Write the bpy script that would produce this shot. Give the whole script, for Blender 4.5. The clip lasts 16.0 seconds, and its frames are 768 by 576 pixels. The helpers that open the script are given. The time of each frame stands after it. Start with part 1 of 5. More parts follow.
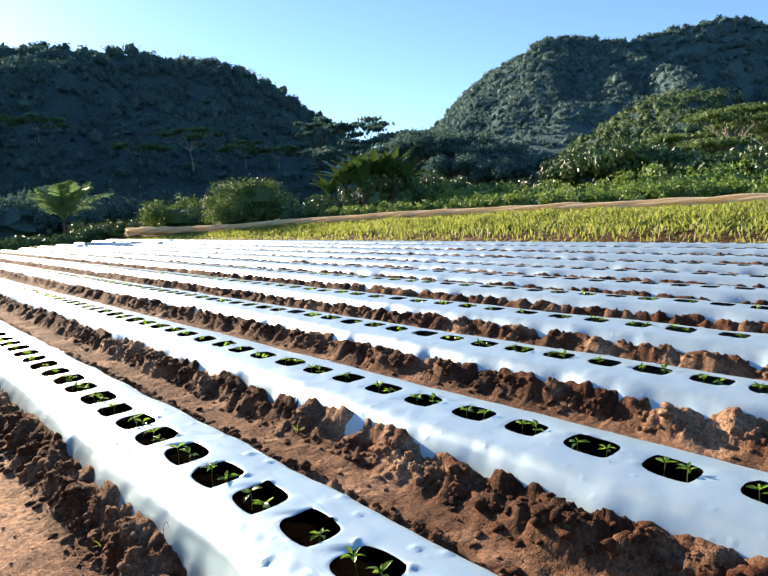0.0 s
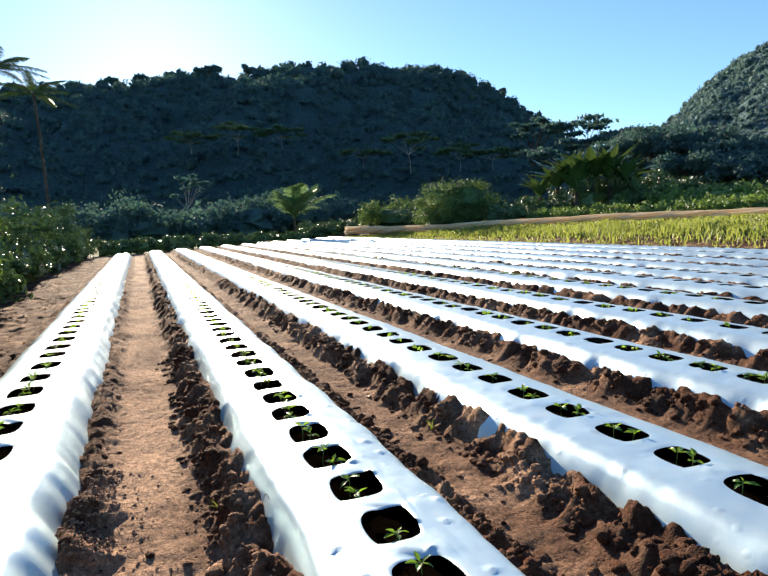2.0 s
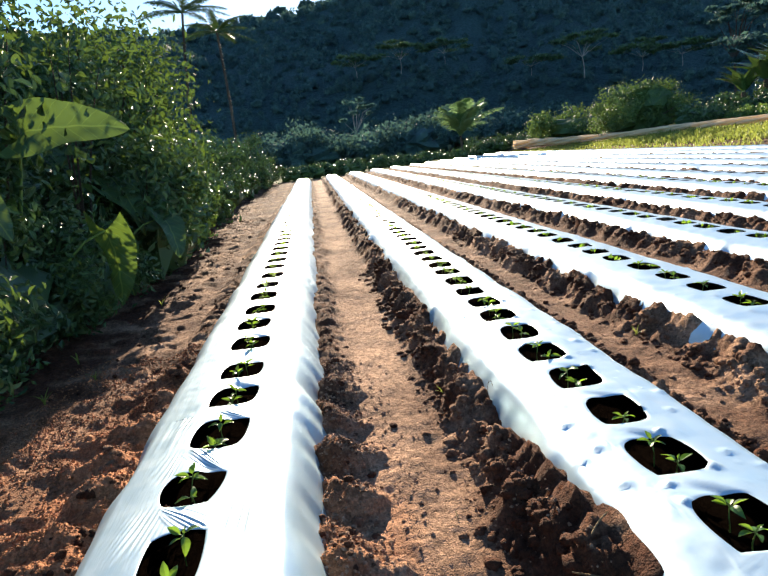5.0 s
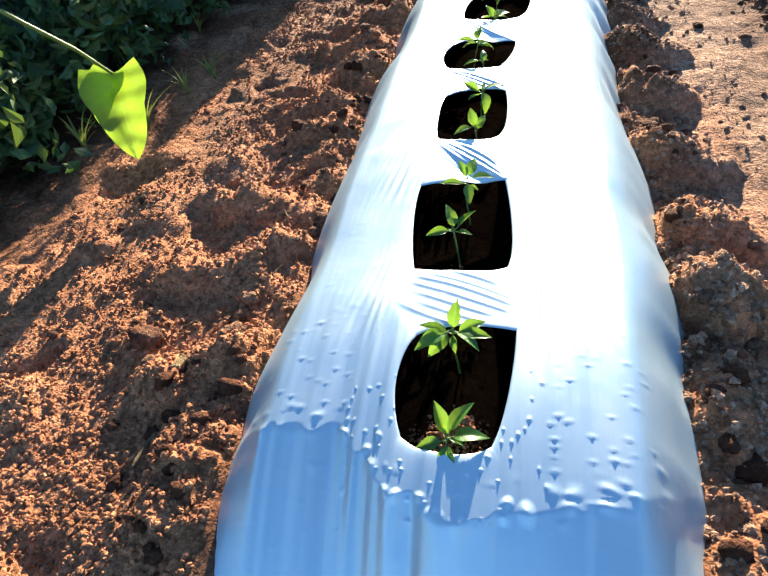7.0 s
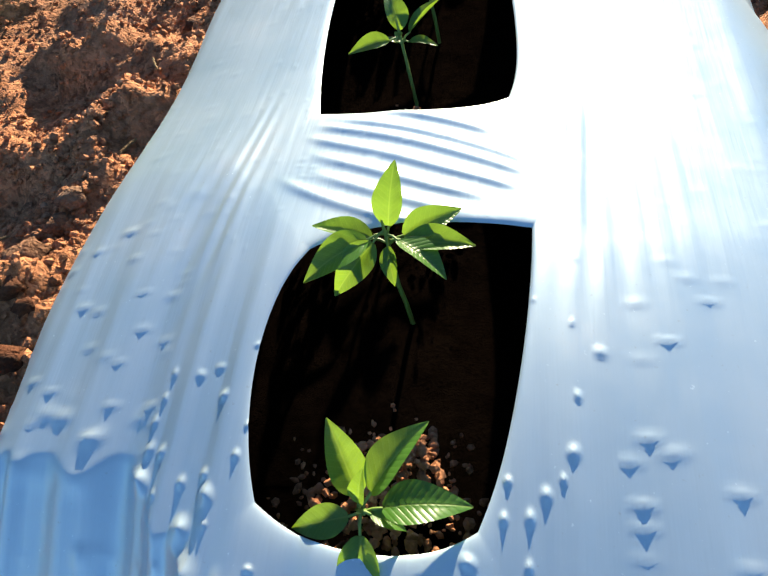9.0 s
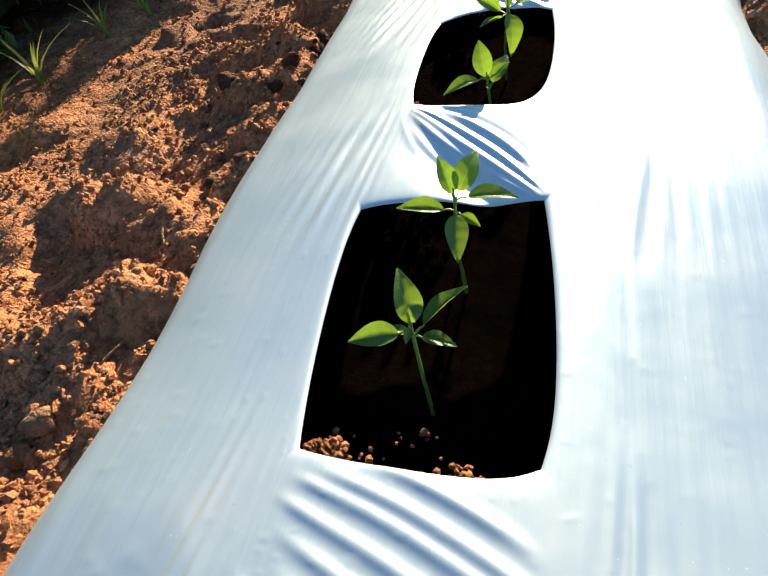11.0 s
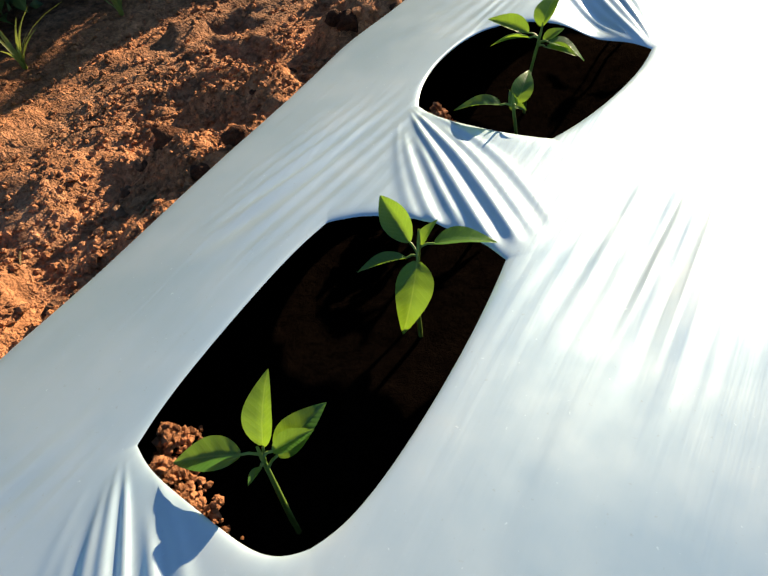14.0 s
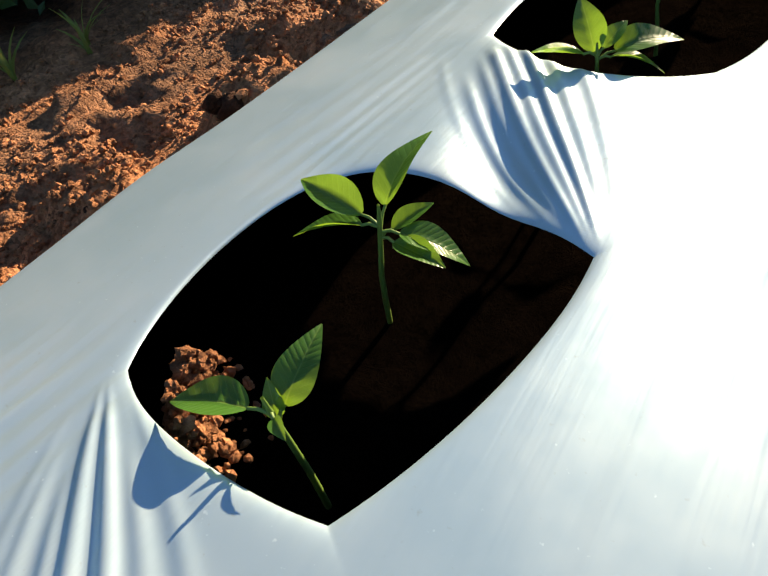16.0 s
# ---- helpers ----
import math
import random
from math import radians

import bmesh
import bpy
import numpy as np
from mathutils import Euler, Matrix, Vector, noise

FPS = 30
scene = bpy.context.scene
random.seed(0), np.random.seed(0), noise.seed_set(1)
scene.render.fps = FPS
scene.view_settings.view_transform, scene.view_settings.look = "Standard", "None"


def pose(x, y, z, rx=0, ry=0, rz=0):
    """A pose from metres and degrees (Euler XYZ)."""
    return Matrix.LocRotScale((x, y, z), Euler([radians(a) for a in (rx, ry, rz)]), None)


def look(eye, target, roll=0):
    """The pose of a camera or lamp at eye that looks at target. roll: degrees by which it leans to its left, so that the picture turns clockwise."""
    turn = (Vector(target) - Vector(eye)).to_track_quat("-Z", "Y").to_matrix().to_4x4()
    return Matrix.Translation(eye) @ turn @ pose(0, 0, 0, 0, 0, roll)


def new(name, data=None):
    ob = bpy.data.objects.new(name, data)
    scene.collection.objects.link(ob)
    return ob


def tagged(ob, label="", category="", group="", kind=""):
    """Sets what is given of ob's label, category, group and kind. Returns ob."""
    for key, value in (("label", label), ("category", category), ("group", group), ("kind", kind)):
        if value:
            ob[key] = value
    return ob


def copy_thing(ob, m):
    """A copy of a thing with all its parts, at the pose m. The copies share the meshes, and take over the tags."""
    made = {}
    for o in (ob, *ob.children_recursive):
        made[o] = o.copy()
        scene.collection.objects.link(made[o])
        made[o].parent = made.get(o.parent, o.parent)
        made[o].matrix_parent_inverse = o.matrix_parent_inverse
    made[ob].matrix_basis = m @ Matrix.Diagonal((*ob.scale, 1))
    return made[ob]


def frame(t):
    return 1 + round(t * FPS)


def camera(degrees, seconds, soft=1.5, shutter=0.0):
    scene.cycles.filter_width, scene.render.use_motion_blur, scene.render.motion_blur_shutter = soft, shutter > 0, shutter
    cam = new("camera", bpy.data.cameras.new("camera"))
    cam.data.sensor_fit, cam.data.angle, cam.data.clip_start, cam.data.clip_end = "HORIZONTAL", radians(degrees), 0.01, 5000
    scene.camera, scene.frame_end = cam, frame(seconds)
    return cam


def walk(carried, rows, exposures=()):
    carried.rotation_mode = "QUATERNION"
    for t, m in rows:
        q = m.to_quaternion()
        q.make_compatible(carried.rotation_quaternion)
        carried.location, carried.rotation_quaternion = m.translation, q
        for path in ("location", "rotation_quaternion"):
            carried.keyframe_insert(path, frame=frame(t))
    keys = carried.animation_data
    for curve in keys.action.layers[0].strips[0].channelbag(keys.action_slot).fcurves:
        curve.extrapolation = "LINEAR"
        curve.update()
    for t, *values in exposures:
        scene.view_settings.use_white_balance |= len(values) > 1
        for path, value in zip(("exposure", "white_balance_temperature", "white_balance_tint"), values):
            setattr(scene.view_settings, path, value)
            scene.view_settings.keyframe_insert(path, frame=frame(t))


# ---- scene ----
cam = camera(65.2, 16.0)
PATH = [
    (0, (0.345, 0.274, 1.389), (1.669, 1.752, 1.14), -2.6),
    (0.5, (0.43, 0.203, 1.376), (1.581, 1.829, 1.198), -1.3),
    (1, (0.502, 0.107, 1.362), (1.455, 1.862, 1.256), -0.7),
    (1.5, (0.61, 0.128, 1.328), (1.44, 1.942, 1.184), -1.4),
    (2, (0.769, 0.192, 1.293), (1.514, 2.036, 1.078), -1.8),
    (2.5, (0.833, 0.171, 1.29), (1.536, 2.027, 1.038), -2.3),
    (3, (0.839, 0.051, 1.297), (1.517, 1.906, 0.986), -2.9),
    (3.2, (0.833, 0.001, 1.294), (1.526, 1.842, 0.934), -3.8),
    (5.3, (0.387, 0.064, 1.272), (0.417, 2.007, 0.8), -5.1),
    (5.5, (0.329, 0.078, 1.267), (0.239, 2.007, 0.748), -5.1),
    (5.7, (0.288, 0.094, 1.237), (0.085, 1.986, 0.62), -5.6),
    (6, (0.218, 0.104, 1.164), (-0.111, 1.886, 0.317), -6.6),
    (6.2, (0.176, 0.11, 1.096), (-0.206, 1.8, 0.097), -7.7),
    (6.5, (0.141, 0.112, 1.015), (-0.293, 1.673, -0.157), -9.3),
    (6.6, (0.14, 0.117, 0.997), (-0.312, 1.642, -0.215), -10.4),
    (7, (0.113, 0.15, 0.933), (-0.339, 1.58, -0.39), -10.2),
    (7.5, (0.109, 0.256, 0.844), (-0.333, 1.617, -0.554), -9.9),
    (8, (0.102, 0.398, 0.695), (-0.321, 1.681, -0.781), -10.8),
    (8.5, (0.089, 0.479, 0.574), (-0.329, 1.708, -0.948), -13.1),
    (9, (0.096, 0.527, 0.531), (-0.345, 1.738, -0.998), -14.8),
    (9.5, (0.084, 0.562, 0.522), (-0.353, 1.769, -1.011), -14.6),
    (10, (0.094, 0.67, 0.541), (-0.449, 1.89, -0.948), -15.8),
    (10.2, (0.099, 0.711, 0.559), (-0.499, 1.955, -0.888), -16.7),
    (12.3, (0.081, 0.937, 0.624), (-0.453, 2.266, -0.771), -9.8),
    (12.5, (0.088, 0.994, 0.635), (-0.513, 2.256, -0.796), -10.3),
    (13, (0.145, 1.125, 0.632), (-0.632, 2.296, -0.792), -9.9),
    (13.5, (0.199, 1.244, 0.632), (-0.655, 2.342, -0.805), -10.8),
    (14, (0.177, 1.369, 0.565), (-0.69, 2.419, -0.899), -11.6),
    (14.5, (0.176, 1.458, 0.554), (-0.693, 2.437, -0.958), -12.4),
    (15, (0.163, 1.618, 0.536), (-0.755, 2.504, -1.005), -15.8),
    (15.5, (0.137, 1.728, 0.46), (-0.86, 2.741, -0.946), -12.0),
    (15.8, (0.132, 1.76, 0.462), (-0.842, 2.775, -0.962), -12.7),
    (16, (0.135, 1.769, 0.464), (-0.835, 2.813, -0.939), -13.2),
]
EXPOSURES = [(0, 1.65, 7500, 13), (1.5, 1.45, 7100, 10), (3.2, 1.45, 7500, 11), (5.3, 1.7, 7200, 10), (6.2, 1.9, 7000, 9), (7.2, 2.15, 6900, 9), (9.0, 1.8, 7600, 10), (12.3, 1.65, 8500, 11), (14, 1.38, 8400, 11), (16, 1.4, 8400, 11)]
walk(cam, [(t, look(eye, target, roll)) for t, eye, target, roll in PATH], EXPOSURES)

# ---- world, sun ----
SUN_AZ, SUN_EL = radians(2.3), radians(17.0)
world = bpy.data.worlds.new("sky")
scene.world = world
world.use_nodes = True
wn = world.node_tree.nodes
sky = wn.new("ShaderNodeTexSky")
sky.sky_type = "NISHITA"
sky.sun_disc = False
sky.sun_elevation = SUN_EL
sky.sun_rotation = SUN_AZ
sky.altitude = 200
sky.air_density = 1.0
sky.dust_density = 0.15
sky.ozone_density = 6.0
wn["Background"].inputs[1].default_value = 0.09
world.node_tree.links.new(sky.outputs[0], wn["Background"].inputs[0])
sun_dir = Vector((math.sin(SUN_AZ) * math.cos(SUN_EL), math.cos(SUN_AZ) * math.cos(SUN_EL), math.sin(SUN_EL)))
sun = new("sun", bpy.data.lights.new("sun", "SUN"))
sun.data.energy = 5.0
sun.data.angle = radians(0.55)
sun.data.color = (1.0, 0.89, 0.74)
sun.matrix_world = look(sun_dir * 100, (0, 0, 0))


# ---- noise on arrays ----
def hash2(i, j, k=0):
    i = i.astype(np.int64).astype(np.uint64)
    j = j.astype(np.int64).astype(np.uint64)
    h = (i * np.uint64(73856093)) ^ (j * np.uint64(19349663)) ^ np.uint64(k * 83492791 + 12345)
    h = (h ^ (h >> np.uint64(13))) * np.uint64(0x5bd1e995)
    h = (h & np.uint64(0xffffffff))
    h = (h ^ (h >> np.uint64(15))) * np.uint64(0x2c1b3c6d) & np.uint64(0xffffffff)
    h = h ^ (h >> np.uint64(12))
    return (h & np.uint64(0xffffff)).astype(np.float64) / 16777216.0


def vnoise(x, y, k=0):
    i, j = np.floor(x), np.floor(y)
    u, v = x - i, y - j
    u, v = u * u * (3 - 2 * u), v * v * (3 - 2 * v)
    a, b = hash2(i, j, k), hash2(i + 1, j, k)
    c, d = hash2(i, j + 1, k), hash2(i + 1, j + 1, k)
    return (a + (b - a) * u) * (1 - v) + (c + (d - c) * u) * v - 0.5


def fbm(x, y, octaves=4, k=0):
    out, amp = np.zeros_like(x, dtype=float), 1.0
    for o in range(octaves):
        out += amp * vnoise(x * 2 ** o + 17.3 * o, y * 2 ** o - 9.1 * o, k + o)
        amp *= 0.5
    return out


def lumps(x, y, size, radius=0.75, k=0, keep=1.0):
    """Domes on a jittered lattice: 1 at a lump's top, 0 between."""
    gx, gy = x / size, y / size
    i, j = np.floor(gx), np.floor(gy)
    best = np.zeros_like(gx, dtype=float)
    for di in (-1, 0, 1):
        for dj in (-1, 0, 1):
            a, b = i + di, j + dj
            px, py = a + 0.15 + 0.7 * hash2(a, b, k), b + 0.15 + 0.7 * hash2(a, b, k + 1)
            r = radius * (0.6 + 0.6 * hash2(a, b, k + 2))
            d = ((gx - px) ** 2 + (gy - py) ** 2) / r ** 2
            best = np.maximum(best, np.clip(1 - d, 0, 1) * (hash2(a, b, k + 3) < keep))
    return best


def sstep(a, b, x):
    t = np.clip((x - a) / (b - a), 0, 1)
    return t * t * (3 - 2 * t)


# ---- mesh helpers ----
def np_mesh(name, verts, faces, material, smooth=True, weld=False):
    verts = np.asarray(verts, float)
    faces = np.asarray(faces, int)
    if weld:
        _, first, inv = np.unique(np.round(verts, 4), axis=0, return_index=True, return_inverse=True)
        verts, faces = verts[first], inv.reshape(-1)[faces]
    me = bpy.data.meshes.new(name)
    n, m = len(faces), faces.shape[1]
    me.vertices.add(len(verts))
    me.vertices.foreach_set("co", verts.ravel())
    me.loops.add(n * m)
    me.loops.foreach_set("vertex_index", faces.ravel().astype(np.int32))
    me.polygons.add(n)
    me.polygons.foreach_set("loop_start", np.arange(0, n * m, m, dtype=np.int32))
    me.polygons.foreach_set("use_smooth", np.full(n, smooth))
    me.update(calc_edges=True)
    me.validate()
    me.materials.append(material)
    return me


def grid_faces(rows, cols, offset=0, wrap=False):
    i, j = np.meshgrid(np.arange(rows - 1), np.arange(cols if wrap else cols - 1), indexing="ij")
    k = (j + 1) % cols
    f = np.stack([i * cols + j, i * cols + k, (i + 1) * cols + k, (i + 1) * cols + j], -1).reshape(-1, 4)
    return f + offset


class Build:
    """Collects pieces of quads into one mesh."""

    def __init__(self):
        self.v, self.f, self.n = [], [], 0

    def add(self, verts, faces):
        self.v.append(np.asarray(verts, float).reshape(-1, 3))
        self.f.append(np.asarray(faces, int) + self.n)
        self.n += len(self.v[-1])

    def mesh(self, name, material, smooth=True, weld=False):
        return np_mesh(name, np.concatenate(self.v), np.concatenate(self.f), material, smooth, weld)


def part(name, me, parent, label=""):
    ob = new(name, me)
    ob.parent = parent
    if label:
        ob["label"] = label
    return ob


def tube(build, path, radii, sides=6):
    """A tube of quads along a path of points, into build."""
    path = [Vector(p) for p in path]
    rows = []
    for n, p in enumerate(path):
        d = (path[min(n + 1, len(path) - 1)] - path[max(n - 1, 0)]).normalized()
        side = d.cross(Vector((0.31, 0.2, 1))).normalized() if abs(d.z) < 0.95 else d.cross(Vector((1, 0.2, 0))).normalized()
        up = side.cross(d)
        for s in range(sides):
            a = 2 * math.pi * s / sides
            rows.append(p + float(radii[n]) * (math.cos(a) * side + math.sin(a) * up))
    build.add(np.array([tuple(r) for r in rows]), grid_faces(len(path), sides, 0, True))


# ---- materials ----
def material(name, rough=0.8, spec=0.3):
    m = bpy.data.materials.new(name)
    m.use_nodes = True
    n = m.node_tree.nodes
    b = n["Principled BSDF"]
    b.inputs["Roughness"].default_value = rough
    b.inputs["Specular IOR Level"].default_value = spec
    return m, n, m.node_tree.links, b


def noise_node(n, l, scale, detail=4, coord=None, rough=0.55):
    t = n.new("ShaderNodeTexNoise")
    t.inputs["Scale"].default_value = scale
    t.inputs["Detail"].default_value = detail
    t.inputs["Roughness"].default_value = rough
    if coord is not None:
        l.new(coord, t.inputs["Vector"])
    return t


def ramp(n, l, fac, stops):
    r = n.new("ShaderNodeValToRGB")
    while len(r.color_ramp.elements) < len(stops):
        r.color_ramp.elements.new(0.5)
    for e, (p, c) in zip(r.color_ramp.elements, stops):
        e.position, e.color = p, (*c, 1)
    l.new(fac, r.inputs[0])
    return r


def mixed(n, l, fac, a, b, blend="MIX"):
    m = n.new("ShaderNodeMix")
    m.data_type, m.blend_type = "RGBA", blend
    for sock, val in ((m.inputs[0], fac), (m.inputs[6], a), (m.inputs[7], b)):
        if isinstance(val, (int, float)):
            sock.default_value = val
        elif isinstance(val, tuple):
            sock.default_value = (*val, 1)
        else:
            l.new(val, sock)
    return m.outputs[2]


def bump(n, l, b, height, strength, distance):
    k = n.new("ShaderNodeBump")
    k.inputs["Strength"].default_value = strength
    k.inputs["Distance"].default_value = distance
    l.new(height, k.inputs["Height"])
    l.new(k.outputs[0], b.inputs["Normal"])


def make_soil(name, dark, mid, light, scale=1.0, crumbs=0.0):
    m, n, l, b = material(name, 0.95, 0.15)
    co = n.new("ShaderNodeTexCoord").outputs["Object"]
    big = noise_node(n, l, 2.2 * scale, 5, co)
    fine = noise_node(n, l, 55 * scale, 6, co, 0.7)
    c1 = ramp(n, l, big.outputs[0], [(0.3, dark), (0.5, mid), (0.72, light)])
    c2 = ramp(n, l, fine.outputs[0], [(0.3, (0.48, 0.45, 0.43)), (0.52, (1, 1, 1)), (0.72, (1.4, 1.35, 1.3))])
    dry = n.new("ShaderNodeAttribute")
    dry.attribute_name = "dry"
    c1 = mixed(n, l, dry.outputs["Fac"], c1.outputs[0], light)
    warm = n.new("ShaderNodeAttribute")
    warm.attribute_name = "warm"
    c1 = mixed(n, l, warm.outputs["Fac"], c1, (0.45, 0.195, 0.094))
    turf = n.new("ShaderNodeAttribute")
    turf.attribute_name = "turf"
    c1 = mixed(n, l, turf.outputs["Fac"], c1, (0.075, 0.105, 0.032))
    l.new(mixed(n, l, 1.0, c1, c2.outputs[0], "MULTIPLY"), b.inputs["Base Color"])
    grain = noise_node(n, l, 75 * scale, 8, co, 0.8)
    if crumbs:
        cell = n.new("ShaderNodeTexVoronoi")
        cell.inputs["Scale"].default_value = crumbs
        l.new(mixed(n, l, 0.05, co, noise_node(n, l, 60, 2, co).outputs["Color"]), cell.inputs["Vector"])
        tone = ramp(n, l, cell.outputs["Color"], [(0.1, (0.66, 0.64, 0.62)), (0.9, (1.4, 1.4, 1.4))])
        old = b.inputs["Base Color"].links[0].from_socket
        l.new(mixed(n, l, 1.0, old, tone.outputs[0], "MULTIPLY"), b.inputs["Base Color"])
        inv = n.new("ShaderNodeMath")
        inv.operation = "MULTIPLY_ADD"
        inv.inputs[1].default_value = -1.3
        l.new(cell.outputs["Distance"], inv.inputs[0])
        l.new(grain.outputs[0], inv.inputs[2])
        clod = n.new("ShaderNodeTexVoronoi")
        clod.inputs["Scale"].default_value = crumbs * 0.32
        l.new(co, clod.inputs["Vector"])
        both = n.new("ShaderNodeMath")
        both.operation = "MULTIPLY_ADD"
        both.inputs[1].default_value = -1.8
        l.new(clod.outputs["Distance"], both.inputs[0])
        l.new(inv.outputs[0], both.inputs[2])
        bump(n, l, b, both.outputs[0], 0.75, 0.009)
    else:
        bump(n, l, b, grain.outputs[0], 1.0, 0.035 / scale)
    return m


SOIL = make_soil("soil", (0.045, 0.017, 0.009), (0.092, 0.036, 0.018), (0.40, 0.245, 0.155), 1.0, 70.0)
# near-black colour stands in for the shade under the film
SHADE_SOIL = make_soil("soil in painted shade", (0.004, 0.003, 0.0025), (0.006, 0.004, 0.003), (0.01, 0.007, 0.005))
SHADE_SOIL.node_tree.nodes["Principled BSDF"].inputs["Specular IOR Level"].default_value = 0.0


def make_film(name, dots):
    m, n, l, b = material(name, 0.34, 0.5)
    co = n.new("ShaderNodeTexCoord").outputs["Object"]
    dust = noise_node(n, l, 9, 6, co, 0.65)
    spots = noise_node(n, l, 240, 2, co)
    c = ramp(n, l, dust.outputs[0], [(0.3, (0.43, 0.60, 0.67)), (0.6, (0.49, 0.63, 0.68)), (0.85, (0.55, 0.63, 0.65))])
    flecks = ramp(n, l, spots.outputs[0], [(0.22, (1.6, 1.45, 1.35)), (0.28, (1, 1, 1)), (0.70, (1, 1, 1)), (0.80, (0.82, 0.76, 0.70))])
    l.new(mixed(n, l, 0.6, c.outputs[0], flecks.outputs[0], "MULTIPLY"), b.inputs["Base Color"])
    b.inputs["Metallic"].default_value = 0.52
    if not dots:
        stretch = n.new("ShaderNodeMapping")
        stretch.inputs["Scale"].default_value = (95, 5, 20)
        l.new(co, stretch.inputs["Vector"])
        bump(n, l, b, noise_node(n, l, 1.0, 3, stretch.outputs[0]).outputs[0], 0.35, 0.0016)
    if dots:
        cell = n.new("ShaderNodeTexVoronoi")
        cell.inputs["Scale"].default_value = 10.0
        l.new(co, cell.inputs["Vector"])
        peak = ramp(n, l, cell.outputs["Distance"], [(0.0, (1, 1, 1)), (0.05, (0.40,) * 3), (0.22, (0, 0, 0))])
        bump(n, l, b, peak.outputs[0], 0.45, 0.005)
    r = ramp(n, l, dust.outputs[0], [(0.3, (0.35,) * 3), (0.7, (0.46,) * 3)])
    l.new(r.outputs[0], b.inputs["Roughness"])
    return m


FILM = make_film("mulch film", False)
DOTTED_FILM = make_film("mulch film over clods", True)


def make_leaf(name, stops, gloss=0.4, through_light=0.4, scale=3.0, glow=(0.30, 0.50, 0.05), relief=0.0, veins=0.0, mottle=0.0):
    """A leaf: gloss on top and light through it; colours vary from leaf to leaf."""
    m, n, l, b = material(name, gloss, 0.4)
    geo = n.new("ShaderNodeNewGeometry")
    co = n.new("ShaderNodeTexCoord").outputs["Object"]
    big = noise_node(n, l, scale, 4, co)
    mixv = n.new("ShaderNodeMath")
    mixv.operation = "MULTIPLY_ADD"
    mixv.inputs[1].default_value = 0.55
    l.new(geo.outputs["Random Per Island"], mixv.inputs[0])
    half = n.new("ShaderNodeMath")
    half.operation = "MULTIPLY"
    half.inputs[1].default_value = 0.5
    l.new(big.outputs[0], half.inputs[0])
    l.new(half.outputs[0], mixv.inputs[2])
    c = ramp(n, l, mixv.outputs[0], stops)
    colour = c.outputs[0]
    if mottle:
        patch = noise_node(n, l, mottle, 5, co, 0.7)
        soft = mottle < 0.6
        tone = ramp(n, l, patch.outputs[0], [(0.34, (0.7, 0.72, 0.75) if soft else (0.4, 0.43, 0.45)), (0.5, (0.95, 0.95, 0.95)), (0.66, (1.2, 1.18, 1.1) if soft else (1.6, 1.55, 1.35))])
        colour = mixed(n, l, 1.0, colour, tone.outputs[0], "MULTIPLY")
        bump(n, l, b, patch.outputs[0], 0.4, 1.0 / mottle)
    if veins:
        xyz = n.new("ShaderNodeSeparateXYZ")
        l.new(co, xyz.inputs[0])

        def calc(op, p, q=0.0, r=0.0):
            k = n.new("ShaderNodeMath")
            k.operation = op
            for sock, val in zip(k.inputs, (p, q, r)):
                if isinstance(val, (int, float)):
                    sock.default_value = val
                else:
                    l.new(val, sock)
            return k.outputs[0]

        across = calc("ABSOLUTE", xyz.outputs[0])
        side = calc("ABSOLUTE", calc("SINE", calc("MULTIPLY", calc("MULTIPLY_ADD", across, -0.9, xyz.outputs[1]), veins)))
        vein = ramp(n, l, side, [(0.0, (1, 1, 1)), (0.22, (0, 0, 0))])
        rib = ramp(n, l, across, [(0.0, (1, 1, 1)), (0.018, (0, 0, 0))])
        lines = calc("MAXIMUM", calc("MULTIPLY", vein.outputs[0], 0.45), rib.outputs[0])
        colour = mixed(n, l, calc("MULTIPLY", lines, 0.45), colour, (0.30, 0.42, 0.10))
        puff = calc("MULTIPLY_ADD", side, 0.6, calc("MULTIPLY", lines, -1.0))
        bump(n, l, b, puff, 0.30, 0.0008 if veins > 35 else 0.006)
    l.new(colour, b.inputs["Base Color"])
    if relief:
        rel = noise_node(n, l, scale * 1.7, 6, co, 0.7)
        bump(n, l, b, rel.outputs[0], 1.0, relief)
    tr = n.new("ShaderNodeBsdfTranslucent")
    l.new(mixed(n, l, 0.5, colour, glow), tr.inputs[0])
    mix = n.new("ShaderNodeMixShader")
    mix.inputs[0].default_value = through_light
    l.new(b.outputs[0], mix.inputs[1])
    l.new(tr.outputs[0], mix.inputs[2])
    l.new(mix.outputs[0], n["Material Output"].inputs[0])
    return m


SEEDLING = make_leaf("seedling leaf", [(0.2, (0.026, 0.105, 0.018)), (0.5, (0.050, 0.165, 0.028)), (0.8, (0.10, 0.25, 0.045))], 0.32, 0.44, 60, (0.44, 0.70, 0.04), 0.0, 36.0)
STEM = make_leaf("green stem", [(0.2, (0.09, 0.17, 0.03)), (0.8, (0.15, 0.25, 0.05))], 0.5, 0.1, 20)
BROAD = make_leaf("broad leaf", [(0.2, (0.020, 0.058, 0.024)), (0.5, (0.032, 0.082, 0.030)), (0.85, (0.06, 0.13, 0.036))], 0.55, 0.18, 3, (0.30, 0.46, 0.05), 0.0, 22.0)
